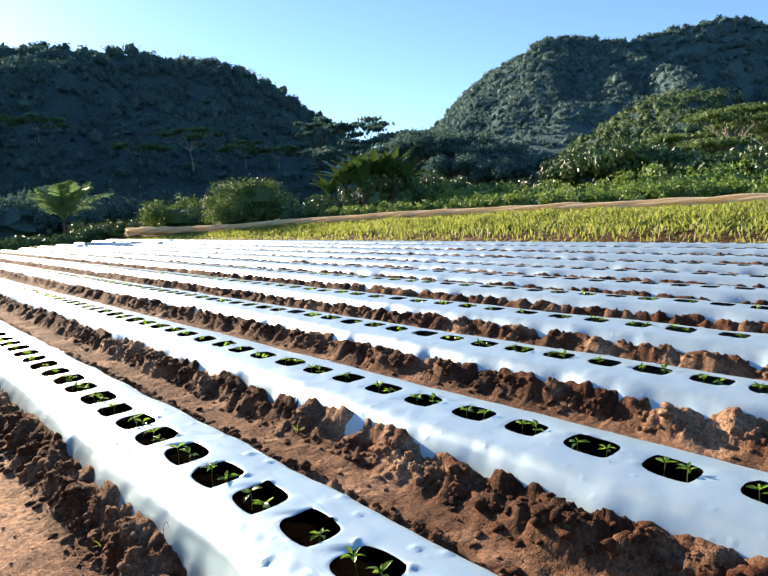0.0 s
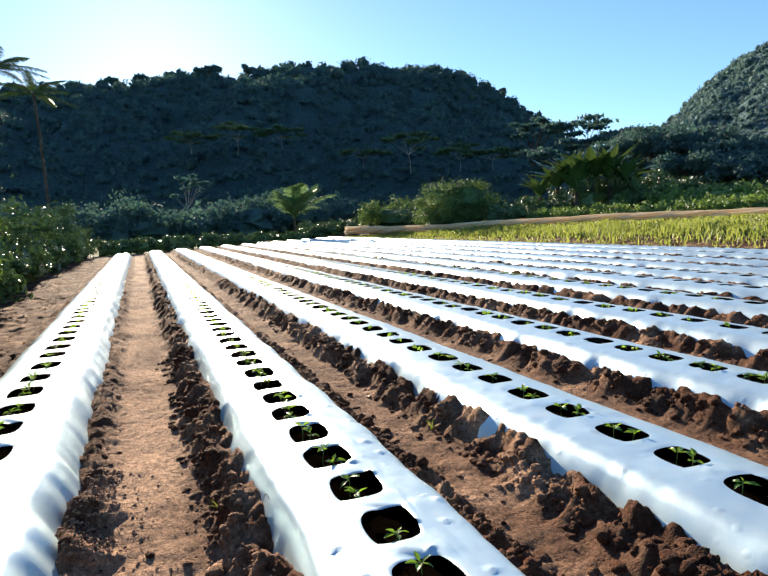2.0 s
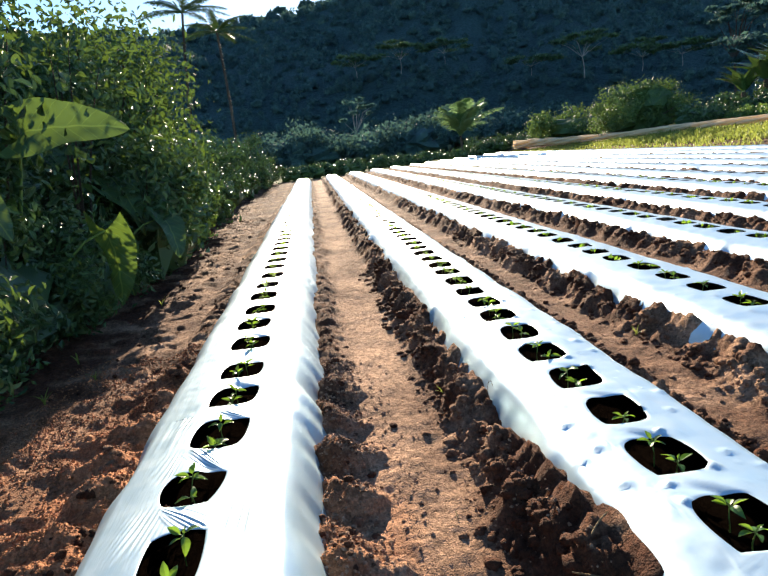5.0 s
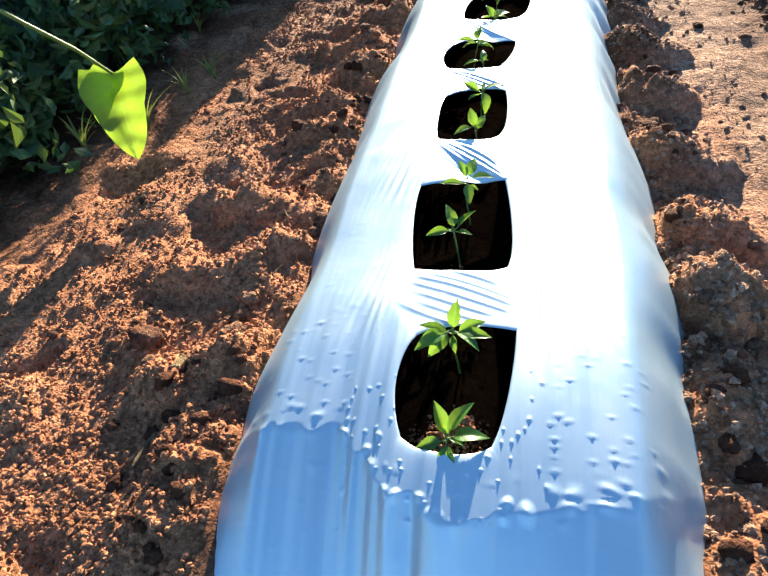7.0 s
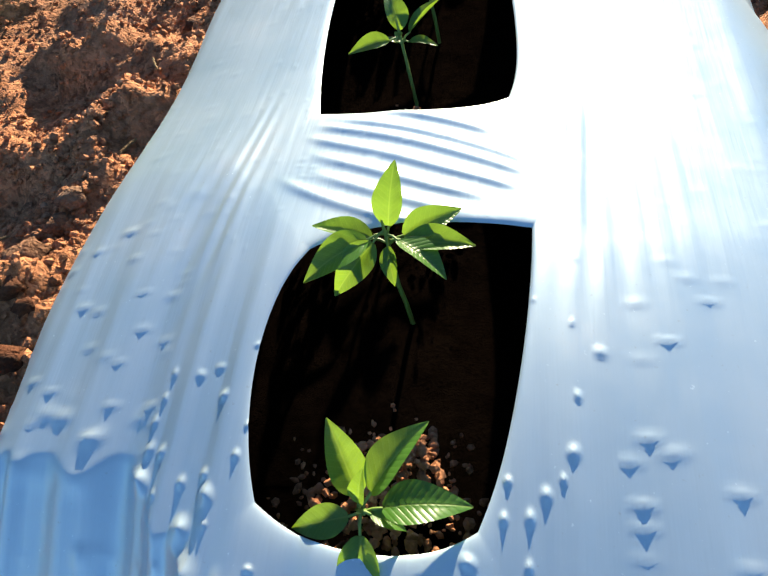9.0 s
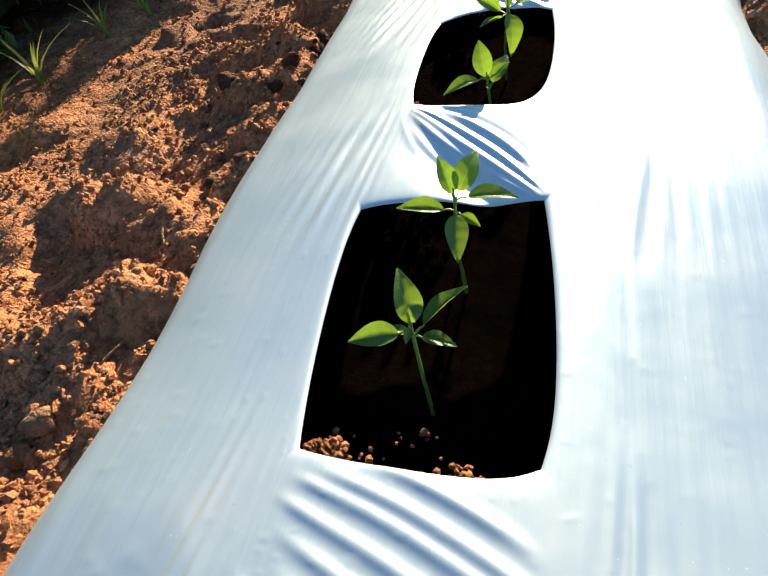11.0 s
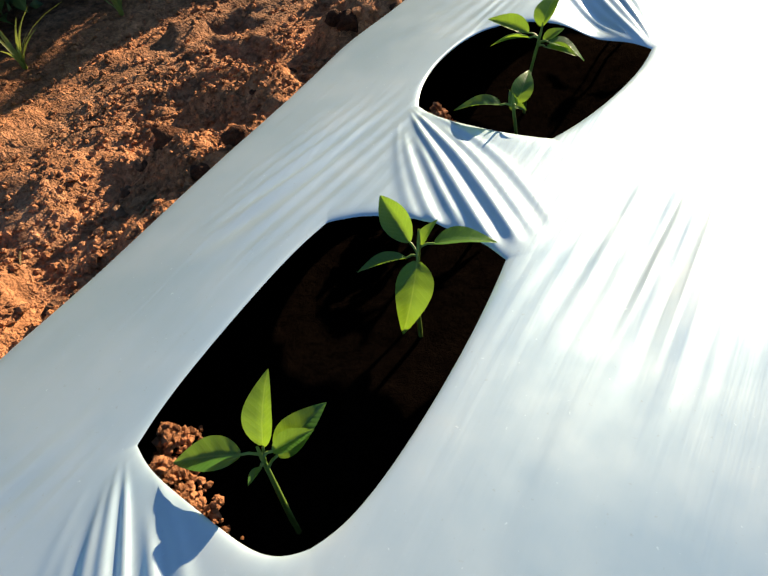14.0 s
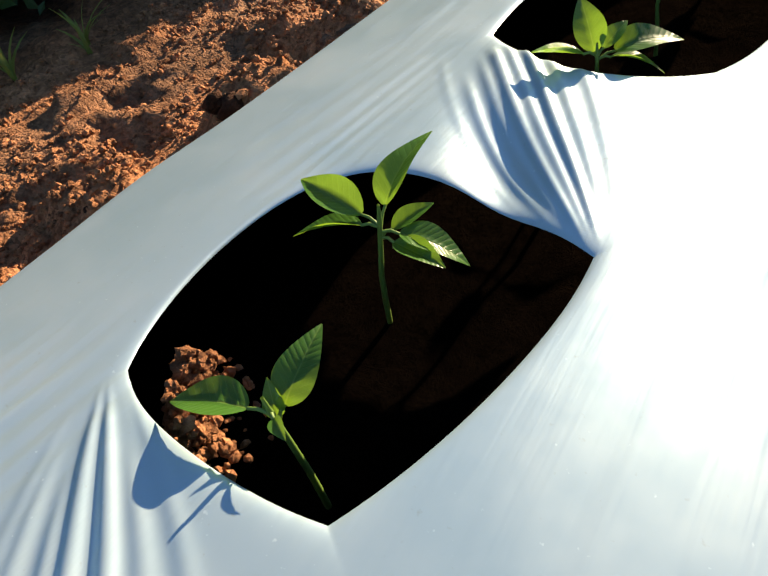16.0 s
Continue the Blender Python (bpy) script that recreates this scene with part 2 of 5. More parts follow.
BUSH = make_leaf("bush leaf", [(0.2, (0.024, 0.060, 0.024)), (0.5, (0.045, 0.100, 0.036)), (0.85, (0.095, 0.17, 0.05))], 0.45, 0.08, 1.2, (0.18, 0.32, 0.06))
HEDGE = make_leaf("hedge leaf", [(0.2, (0.06, 0.13, 0.03)), (0.5, (0.11, 0.21, 0.045)), (0.85, (0.20, 0.31, 0.07))], 0.5, 0.28, 0.6, (0.30, 0.42, 0.07))
# leaf green shifted to teal: the hill's blue haze put into the colour
BLUE_HAZE_FOREST = make_leaf("forest leaf", [(0.25, (0.036, 0.094, 0.100)), (0.5, (0.050, 0.124, 0.124)), (0.75, (0.070, 0.154, 0.136))], 0.8, 0.30, 0.11, (0.11, 0.21, 0.13), 0.0, 0.0, 0.55)
# aerial haze is painted in: paler, bluer leaves for the mountain
PALE_HAZE_FOREST = make_leaf("far forest leaf, haze in colour", [(0.25, (0.062, 0.142, 0.160)), (0.5, (0.088, 0.180, 0.188)), (0.75, (0.125, 0.220, 0.200))], 0.9, 0.35, 0.06, (0.16, 0.24, 0.16), 0.0, 0.0, 0.45)
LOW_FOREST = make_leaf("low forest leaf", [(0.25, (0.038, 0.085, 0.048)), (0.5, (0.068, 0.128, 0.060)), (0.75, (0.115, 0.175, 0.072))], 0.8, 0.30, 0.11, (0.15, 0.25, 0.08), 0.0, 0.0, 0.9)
GRASS = make_leaf("grass blade", [(0.2, (0.07, 0.12, 0.025)), (0.5, (0.19, 0.25, 0.05)), (0.85, (0.36, 0.35, 0.12))], 0.55, 0.46, 0.5, (0.50, 0.56, 0.10))
STRAW = make_soil("dry straw", (0.30, 0.20, 0.10), (0.42, 0.30, 0.16), (0.55, 0.42, 0.24), 0.5)
BARK = make_soil("bark", (0.06, 0.045, 0.035), (0.11, 0.085, 0.065), (0.2, 0.17, 0.14), 0.3)
PALE_BARK = make_soil("pale bark", (0.25, 0.23, 0.2), (0.38, 0.36, 0.32), (0.5, 0.47, 0.42), 0.3)
NET = make_leaf("rolled net", [(0.2, (0.78, 0.58, 0.36)), (0.5, (0.88, 0.69, 0.45)), (0.8, (0.94, 0.79, 0.57))], 0.8, 0.45, 1.3, (0.95, 0.80, 0.55))
# ground between the trees, tinted with the same painted blue haze
BLUE_HAZE_HILL = make_soil("hill ground, blue haze in colour", (0.036, 0.092, 0.096), (0.050, 0.12, 0.118), (0.065, 0.142, 0.130), 0.02)
# mountain ground carries the same painted pale blue haze as its trees
PALE_HAZE_HILL = make_soil("mountain ground, haze in colour", (0.062, 0.142, 0.155), (0.088, 0.175, 0.178), (0.115, 0.205, 0.19), 0.02)

# ---- plan of the field ----
BED_X = [0.0, 1.51, 2.89, 4.34, 5.81, 7.35, 8.7, 10.1, 11.6, 13.3, 15.2, 16.9]
BED_START = [0.352] + [-0.9 + 0.15 * math.sin(3 * k) for k in range(1, 12)]
BED_END = [32.4 + 1.2 * min(x, 17) for x in BED_X]


def shoulder(dx):
    """Where the first bed's top breaks off towards its near end, by offset from the middle line."""
    y = np.interp(dx, [-0.3, -0.15, -0.06, 0.04, 0.14, 0.27, 0.36], [0.655, 0.65, 0.565, 0.515, 0.55, 0.60, 0.65])
    return y - 0.026 * np.abs(vnoise(dx * 15, dx * 0, 71)) + 0.022 * vnoise(dx * 30, dx * 0, 72) + 0.012 * vnoise(dx * 80, dx * 0, 73)


def film_height(dx, y, k):
    """Height of the film of bed k, dx from its middle line."""
    a = np.abs(dx) * (1 + 0.16 * fbm(y * 2.7 + 9 * k, np.sign(dx) * 5.3 + y * 0, 3, 81) * sstep(0.22, 0.36, np.abs(dx)))
    z = 0.245 - 0.35 * np.minimum(a, 0.27) ** 2
    z = z - np.where(a > 0.27, (np.maximum(a - 0.27, 0) / 0.14) ** 1.45 * 0.22, 0)
    if k == 0:
        z = z - 0.018 * (1 - sstep(1.0, 1.4, y))
    f = np.clip((BED_END[k] - y) / 0.5, 0, 1)
    if k == 0:
        # the film bends over the bed's shoulder, then falls steeply to its tucked edge
        crease = shoulder(dx)
        foot = BED_START[0] - 0.24 * dx
        above = 1 - 0.19 * np.clip((crease + 0.27 - y) / 0.27, 0, 1) ** 1.5
        below = 0.81 * np.clip((y - foot) / (crease - foot), 0, 1) ** 0.92
        end = np.where(y > crease, above, below)
    else:
        end = 1 - (1 - np.clip((y - BED_START[k] + 0.12 * dx) / 0.38, 0, 1)) ** 2.3
    return z * end * (1 - (1 - f) ** 2.3) + 0.012 * vnoise(dx * 3 + 7 * k, y * 2.3, 5 + k)


def rise(x, y):
    """The lie of the land round the level field."""
    z = 0.95 * sstep(18.2, 24.5, x + 0.05 * np.clip(y - 20, 0, 34)) + 0.028 * np.clip(x - 26, 0, 120)
    z = z + 0.02 * np.clip(-x - 6, 0, 100) + 0.015 * np.clip(y - 60, 0, 100)
    return z


# heaps of crumbly soil beside the nearest bed: x, y, height
MOUNDS = [(-0.55, 0.84, 0.051), (-0.63, 1.15, 0.046), (-0.50, 1.24, 0.036), (-0.72, 1.50, 0.051), (-0.62, 1.46, 0.041), (-0.54, 1.87, 0.046), (-0.66, 2.05, 0.056), (-0.52, 2.30, 0.051), (-0.62, 2.60, 0.051), (-0.50, 2.90, 0.051), (-0.64, 2.87, 0.051), (-0.50, 3.25, 0.051), (-0.52, 3.60, 0.051), (-0.66, 3.4, 0.046),
          (0.50, 1.07, 0.085), (0.51, 1.33, 0.07), (0.49, 1.64, 0.075), (0.50, 2.04, 0.07), (0.49, 2.36, 0.07), (0.48, 2.7, 0.06), (0.50, 3.05, 0.06)]


def ground_height(x, y):
    z = rise(x, y)
    z = z + 0.02 * fbm(x * 1.3, y * 1.3, 3, 3)
    for k, cx in enumerate(BED_X):
        near = np.abs(x - cx) < 0.95
        if not near.any():
            continue
        dx, yy = (x - cx)[near], y[near]
        wob = 0.05 * fbm(yy * 2.3 + 31 * k, yy * 0, 2, 9)
        along = sstep(BED_START[k] - 0.1, BED_START[k] + 0.3, yy) * (1 - sstep(BED_END[k] - 0.2, BED_END[k] + 0.3, yy))
        under = film_height(dx, yy, k) - 0.05 - 0.12 * (1 - sstep(0.2, 0.3, np.abs(dx)))
        warp = 0.06 * fbm(x[near] * 9, yy * 9, 3, 8)
        mid = lumps(1.3 * x[near] - warp, yy + warp, 0.085, 0.75, 60) ** 0.7
        small = lumps(1.6 * x[near], yy, 0.036, 0.7, 65, 0.8) ** 0.7
        xx = x[near]
        edge = 0.10 * fbm(yy * 3.1 + 11 * k, xx * 3.1, 3, 27) + warp
        heap = lumps(xx + 0.8 * warp, yy - 0.8 * warp, 0.19, 0.75, 40 + k) ** 0.8
        left = np.exp(-(np.abs(dx + (0.445 + wob if k == 0 else 0.40 + 0.5 * wob + edge)) / (0.115 if k == 0 else 0.125)) ** 2.6)
        right = np.exp(-(np.abs(dx - 0.44 + wob + 0.5 * edge) / (0.10 if k == 0 else 0.08)) ** 2.6)
        band = np.clip(left + right, 0, 1)
        ridge = left * (0.05 if k == 0 else 0.115 if k < 3 else 0.125) * (0.35 + 0.75 * heap) + right * (0.055 if k else 0.048) * (0.35 + 0.75 * heap)
        ridge = ridge + band * (0.58 if k == 0 else 1.0) * (0.030 * mid + 0.018 * small + 0.022 * fbm(xx * 27, yy * 25, 3, 14))
        path = (0.003 * mid + 0.003 * small * sstep(-0.1, 0.25, fbm(x[near] * 3, yy * 3, 3, 12))) * (1 - band) * sstep(0.38, 0.5, np.abs(dx))
        soil = (ridge + path) * along
        z[near] += np.where(np.abs(dx) < 0.40, np.maximum(under, 0) * along * (1 - sstep(0.30, 0.40, np.abs(dx))) + soil * sstep(0.30, 0.36, np.abs(dx)), soil)
    z = z + 0.075 * np.exp(-((x - 1.19) / 0.13) ** 2 - ((y - 1.45) / 0.5) ** 2) * (0.6 + 0.5 * lumps(x, y, 0.16, 0.75, 41))
    for mx, my, size in MOUNDS:
        here = (np.abs(x - mx) < 0.3) & (np.abs(y - my) < 0.3)
        if here.any():
            bx, by = x[here] - mx, y[here] - my
            wx, wy = 0.05 * fbm(x[here] * 11, y[here] * 11, 3, 52), 0.05 * fbm(x[here] * 11, y[here] * 11, 3, 56)
            d = ((bx + wx) / 0.14) ** 2 + ((by + wy) / 0.085) ** 2
            z[here] += size * np.clip(1 - d, 0, 1) ** 0.6 * (0.75 + 0.35 * lumps(x[here], y[here], 0.05, 0.7, 58))
    rough = sstep(-30, -2, x) * 0.014 * fbm(x * 9, y * 9, 4, 20)
    wx, wy = 0.09 * fbm(x * 8, y * 8, 3, 91), 0.09 * fbm(x * 8, y * 8, 3, 95)
    rough += (0.026 * lumps(x + wx, y + wy, 0.17, 0.55, 44, 0.3) ** 0.7 - 0.035 * lumps(x + wx, y - wy, 0.27, 0.36, 48, 0.4) ** 0.8) * (1 - sstep(-0.75, -0.55, x)) * sstep(-3, -1.9, x)
    rough += 0.007 * lumps(x, y, 0.028, 0.6, 46, 0.6) * (1 - sstep(-0.75, -0.55, x)) * sstep(-3, -1.9, x)
    return z + rough


def axis(stops):
    """Coordinates from stops of (start, step), the last one the end."""
    out = []
    for (a, step), (b, _) in zip(stops, stops[1:]):
        out.append(np.linspace(a, b, max(1, round((b - a) / step)), endpoint=False))
    return np.concatenate(out + [[stops[-1][0]]])


GX = axis([(-3000, 500), (-500, 60), (-80, 8), (-12, 0.6), (-3, 0.06), (-1.7, 0.015), (2.0, 0.022), (3.6, 0.045), (7.6, 0.09), (18.5, 0.25), (30, 3), (120, 30), (500, 400), (3000, 1)])
GY = axis([(-3000, 500), (-300, 40), (-40, 4), (-4, 0.2), (0.2, 0.014), (3.0, 0.024), (6.5, 0.05), (14, 0.15), (30, 0.4), (56, 2), (120, 20), (500, 400), (3000, 1)])
X, Y = np.meshgrid(GX, GY)
Zg = ground_height(X.ravel(), Y.ravel())
ground = new("ground", np_mesh("ground", np.stack([X.ravel(), Y.ravel(), Zg], -1), grid_faces(len(GY), len(GX)), SOIL))
dry = np.zeros(X.size)
for k, cx in enumerate(BED_X[:-1]):
    middle = (cx + BED_X[k + 1]) / 2 + (0.02 if k else -0.02)
    dry += np.exp(-np.abs((X.ravel() - middle + 0.05 * fbm(Y.ravel() * 1.1, Y.ravel() * 0 + k, 2, 4)) / 0.21) ** 4) * np.clip(0.75 + 0.9 * fbm(X.ravel() * 4, Y.ravel() * 2, 3, 6), 0, 1) * sstep(-0.8, 1.2, Y.ravel()) * (1.0 if k == 0 else 0.3)
verge = np.exp(-((X.ravel() + 0.92 + 0.08 * fbm(Y.ravel() * 1.7, Y.ravel() * 0, 2, 34)) / 0.16) ** 4) * sstep(1.2, 2.0, Y.ravel()) * (1 - sstep(9, 14, Y.ravel()))
dry += 0.3 * verge
warm = 0.95 * (1 - 0.6 * verge) * (1 - sstep(-0.42, -0.34, X.ravel())) * sstep(-1.6, -1.1, X.ravel()) * (1 - sstep(2.2, 4.2, Y.ravel())) * np.clip(0.9 + 0.5 * fbm(X.ravel() * 5, Y.ravel() * 5, 3, 16), 0, 1)
warm *= sstep(-0.7, 0.1, Y.ravel())
warm += 0.8 * sstep(-0.7, 0.1, Y.ravel()) * sstep(0.34, 0.4, X.ravel()) * (1 - sstep(0.6, 0.75, X.ravel())) * (1 - sstep(1.4, 3.0, Y.ravel())) * np.clip(0.8 + fbm(X.ravel() * 5, Y.ravel() * 5, 3, 17), 0, 1)
ground.data.attributes.new("warm", "FLOAT", "POINT").data.foreach_set("value", warm)
dry = np.clip(dry, 0, 1)
ground.data.attributes.new("dry", "FLOAT", "POINT").data.foreach_set("value", dry)
turf = sstep(20.2, 21.9, X.ravel() + 0.8 * fbm(X.ravel(), Y.ravel(), 2, 19)) * (0.7 + 0.3 * sstep(-0.2, 0.2, fbm(X.ravel() * 0.8, Y.ravel() * 0.8, 3, 15)))
turf = np.maximum(turf, sstep(34.2, 36.5, Y.ravel() - 1.2 * np.clip(X.ravel(), 0, 17)))
turf = np.maximum(turf, 1 - sstep(-3.0, -2.1, X.ravel()))
ground.data.attributes.new("turf", "FLOAT", "POINT").data.foreach_set("value", turf)
tagged(ground, "reddish-brown tilled soil with clods and furrows", "ground", kind="structure")

# ---- hills ----
def hill(name, ridge, foot, label, crest=1.0, rows=40, step=1.0, spur=None, mat=None):
    """A wooded hill: heights of its crest, in degrees as seen over the field, by azimuth."""
    az = np.arange(ridge[0][0], ridge[-1][0] + 0.01, step)
    el = np.interp(az, [r[0] for r in ridge], [r[1] for r in ridge])
    far = np.interp(az, [r[0] for r in ridge], [r[2] for r in ridge])
    s = np.linspace(0, 1.35, rows)
    A, S = np.meshgrid(az, s)
    R = foot + (far - foot) * S
    top = far * np.tan(np.radians(el)) * crest
    Z = np.where(S <= 1, top * np.clip(S, 0, 1) ** 0.85, top * (1 - (S - 1) * 1.6))
    Z = Z + (fbm(A * 0.25, S * 4, 4, 70) * 0.16 * top) * np.clip(S * 2, 0, 1) * np.clip((1.05 - S) * 6, 0, 1) - 2.2
    if spur:
        line = spur[0] + (spur[1] - spur[0]) * (1 - S)
        Z = Z - spur[2] * top * sstep(0, 6, A - line) * sstep(0.15, 0.45, S) * (1 - sstep(0.80, 1.0, S))
    xs, ys = R * np.sin(np.radians(A)), R * np.cos(np.radians(A))
    V = np.stack([xs.ravel(), ys.ravel(), Z.ravel()], -1)
    ob = new(name, np_mesh(name, V, grid_faces(rows, len(az)), mat or BLUE_HAZE_HILL))
    tagged(ob, label, "hill", kind="structure")
    return ob, (az, s, V.reshape(rows, len(az), 3))


def leaf_cloud(build, rng, centre, radius, count, size, flat=0.75, shell=0.6, shaped=False):
    """Leaf clumps, as bent quads, spread through an uneven ball."""
    d = rng.normal(size=(count, 3))
    d /= np.linalg.norm(d, axis=1)[:, None]
    r = radius * (shell + (1 - shell) * rng.random(count)) * (0.75 + 0.5 * rng.random(count))
    c = np.array(centre) + d * r[:, None] * np.array([1, 1, flat])
    n = d + 0.7 * rng.normal(size=(count, 3))
    n /= np.linalg.norm(n, axis=1)[:, None]
    u = np.cross(n, rng.normal(size=(count, 3)))
    u /= np.linalg.norm(u, axis=1)[:, None] + 1e-9
    v = np.cross(n, u)
    s = size * (0.6 + 0.8 * rng.random(count))[:, None]
    if shaped:
        up = n * s * 0.22
        row = [c - u * s, c - u * s * 0.35 - v * s * 0.48 + up, c + u * s * 0.3 - v * s * 0.40 + up, c + u * s - n * s * 0.25, c - u * s * 0.35 + v * s * 0.48 + up, c + u * s * 0.3 + v * s * 0.40 + up]
        k = np.arange(count)[:, None] * 6
        build.add(np.stack(row, 1).reshape(-1, 3), np.concatenate([k + np.array([0, 1, 2, 3]), k + np.array([0, 3, 5, 4])]))
        return
    q = np.stack([c - u * s, c - v * s * 0.55 - n * s * 0.18, c + u * s, c + v * s * 0.55 - n * s * 0.18], 1)
    build.add(q.reshape(-1, 3), np.arange(count * 4).reshape(-1, 4))


def crown_blob(build, rng, centre, radius, cols=7, rows=5):
    """The dense dark inside of a crown."""
    th, ph = np.meshgrid(np.linspace(0.02, math.pi - 0.35, rows), np.linspace(0, 2 * math.pi, cols, endpoint=False), indexing="ij")
    d = np.stack([np.sin(th) * np.cos(ph), np.sin(th) * np.sin(ph), np.cos(th)], -1).reshape(-1, 3)
    r = 1 + 0.2 * rng.normal(size=len(d))
    build.add(np.array(centre) + d * (radius * r)[:, None] * np.array([1, 1, 0.8]), grid_faces(rows, cols, 0, True)[:, ::-1])


def forest(name, surface, count, span, radius, leaves, size, seed, label, mat=None, lo=0.0, power=0.75):
    """Tree crowns packed over a hillside, each an uneven ball with leaves round it; size: of leaves for each metre of distance."""
    rng = np.random.default_rng(seed)
    az, s, V = surface
    jj = np.interp(rng.uniform(span[0], span[1], count), az, np.arange(len(az)))
    ii = np.interp(lo + (1.04 - lo) * rng.random(count) ** power, s, np.arange(len(s)))
    i, j = np.minimum(ii.astype(int), len(s) - 2), np.minimum(jj.astype(int), len(az) - 2)
    fu, fv = (ii - i)[:, None], (jj - j)[:, None]
    p = V[i, j] * (1 - fu) * (1 - fv) + V[i + 1, j] * fu * (1 - fv) + V[i, j + 1] * (1 - fu) * fv + V[i + 1, j + 1] * fu * fv
    r = radius * np.hypot(p[:, 0], p[:, 1]) * (0.6 + 0.9 * rng.random(count) ** 1.7)
    p[:, 2] += r * (0.10 + 0.55 * rng.random(count))
    rows, cols = 5, 7
    th, ph = np.meshgrid(np.linspace(0.05, 2.4, rows), np.linspace(0, 2 * math.pi, cols, endpoint=False), indexing="ij")
    ball = np.stack([np.sin(th) * np.cos(ph), np.sin(th) * np.sin(ph), 0.9 * np.cos(th)], -1).reshape(-1, 3)
    wobble = (0.60 + 0.15 * rng.normal(size=(count, len(ball), 1))) * r[:, None, None] * (1 + 0.2 * rng.normal(size=(count, 1, 3)))
    P = p[:, None, :] + ball[None] * wobble
    F = grid_faces(rows, cols, 0, True)[:, ::-1]
    build = Build()
    build.add(P.reshape(-1, 3), (F[None] + (np.arange(count) * len(ball))[:, None, None]).reshape(-1, 4))
    n = rng.normal(size=(count, leaves, 3)) + np.array([0, -0.35, 0.35])
    n /= np.linalg.norm(n, axis=2)[:, :, None]
    c = p[:, None, :] + n * (r[:, None] * (0.60 + 0.50 * rng.random((count, leaves))))[:, :, None] * np.array([1, 1, 0.9])
    n = (n + 0.5 * rng.normal(size=n.shape)).reshape(-1, 3)
    n /= np.linalg.norm(n, axis=1)[:, None]
    c = c.reshape(-1, 3)
    u = np.cross(n, rng.normal(size=n.shape))
    u /= np.linalg.norm(u, axis=1)[:, None] + 1e-9
    v = np.cross(n, u)
    w = (np.hypot(c[:, 0], c[:, 1]) * size * (0.5 + rng.random(len(c))))[:, None]
    build.add(np.stack([c - u * w, c - v * w * 0.6, c + u * w, c + v * w * 0.6], 1).reshape(-1, 3), np.arange(len(c) * 4).reshape(-1, 4))
    ob = new(name, build.mesh(name, mat or BLUE_HAZE_FOREST, True))
    tagged(ob, label, "forest", kind="stuff")
    return ob


_, near_hill = hill("hill_north", [(-75, 5, 340), (-40, 9, 360), (-20, 11.2, 370), (-9, 11.7, 380), (0, 12.5, 385), (10, 13.8, 390), (19, 14.0, 390), (26, 13.9, 385), (31, 12.7, 375), (35, 10.2, 365), (38.5, 7.6, 355), (41, 5.9, 345), (44, 4.0, 330), (50, 2.8, 310), (60, 2, 290), (70, 0.5, 270)], 125, "steep hill under dense dark green forest, blue haze in its colour")
_, far_hill = hill("hill_east", [(38, 0.8, 520), (44, 4.4, 560), (47, 7.8, 600), (50.6, 10.5, 620), (54, 12.4, 640), (58.3, 13.8, 650), (62, 13.7, 650), (66, 13.8, 660), (68.3, 14.4, 660), (72, 14.0, 660), (80, 10.5, 640), (95, 8, 620), (115, 5, 600)], 260, "high wooded mountain partly in shade, pale blue haze in its colour", 1.0, 48, 0.7, (58.5, 73, 0.30), PALE_HAZE_HILL)
_, mid_hill = hill("hill_south", [(48, 1.0, 200), (54, 3.0, 230), (58, 4.4, 250), (61, 6.3, 262), (63.6, 8.1, 270), (66, 9.0, 275), (68.2, 9.4, 275), (71, 8.8, 275), (75, 7.2, 270), (85, 5.4, 260), (100, 4, 250), (120, 2, 240)], 100, "lower wooded hill with sunlit crowns")
forest("forest", near_hill, 4300, (-30, 62), 0.0090, 66, 0.0017, 11, "dense dark green forest canopy on the hillside, blue haze in its colour", None, 0.0, 1.35)
forest("forest", far_hill, 6200, (40, 86), 0.0056, 40, 0.0012, 12, "distant green forest canopy on the mountain, pale blue haze in its colour", PALE_HAZE_FOREST, 0.1, 0.8)
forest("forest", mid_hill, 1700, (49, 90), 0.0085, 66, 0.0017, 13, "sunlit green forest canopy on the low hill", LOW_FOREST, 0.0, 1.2)


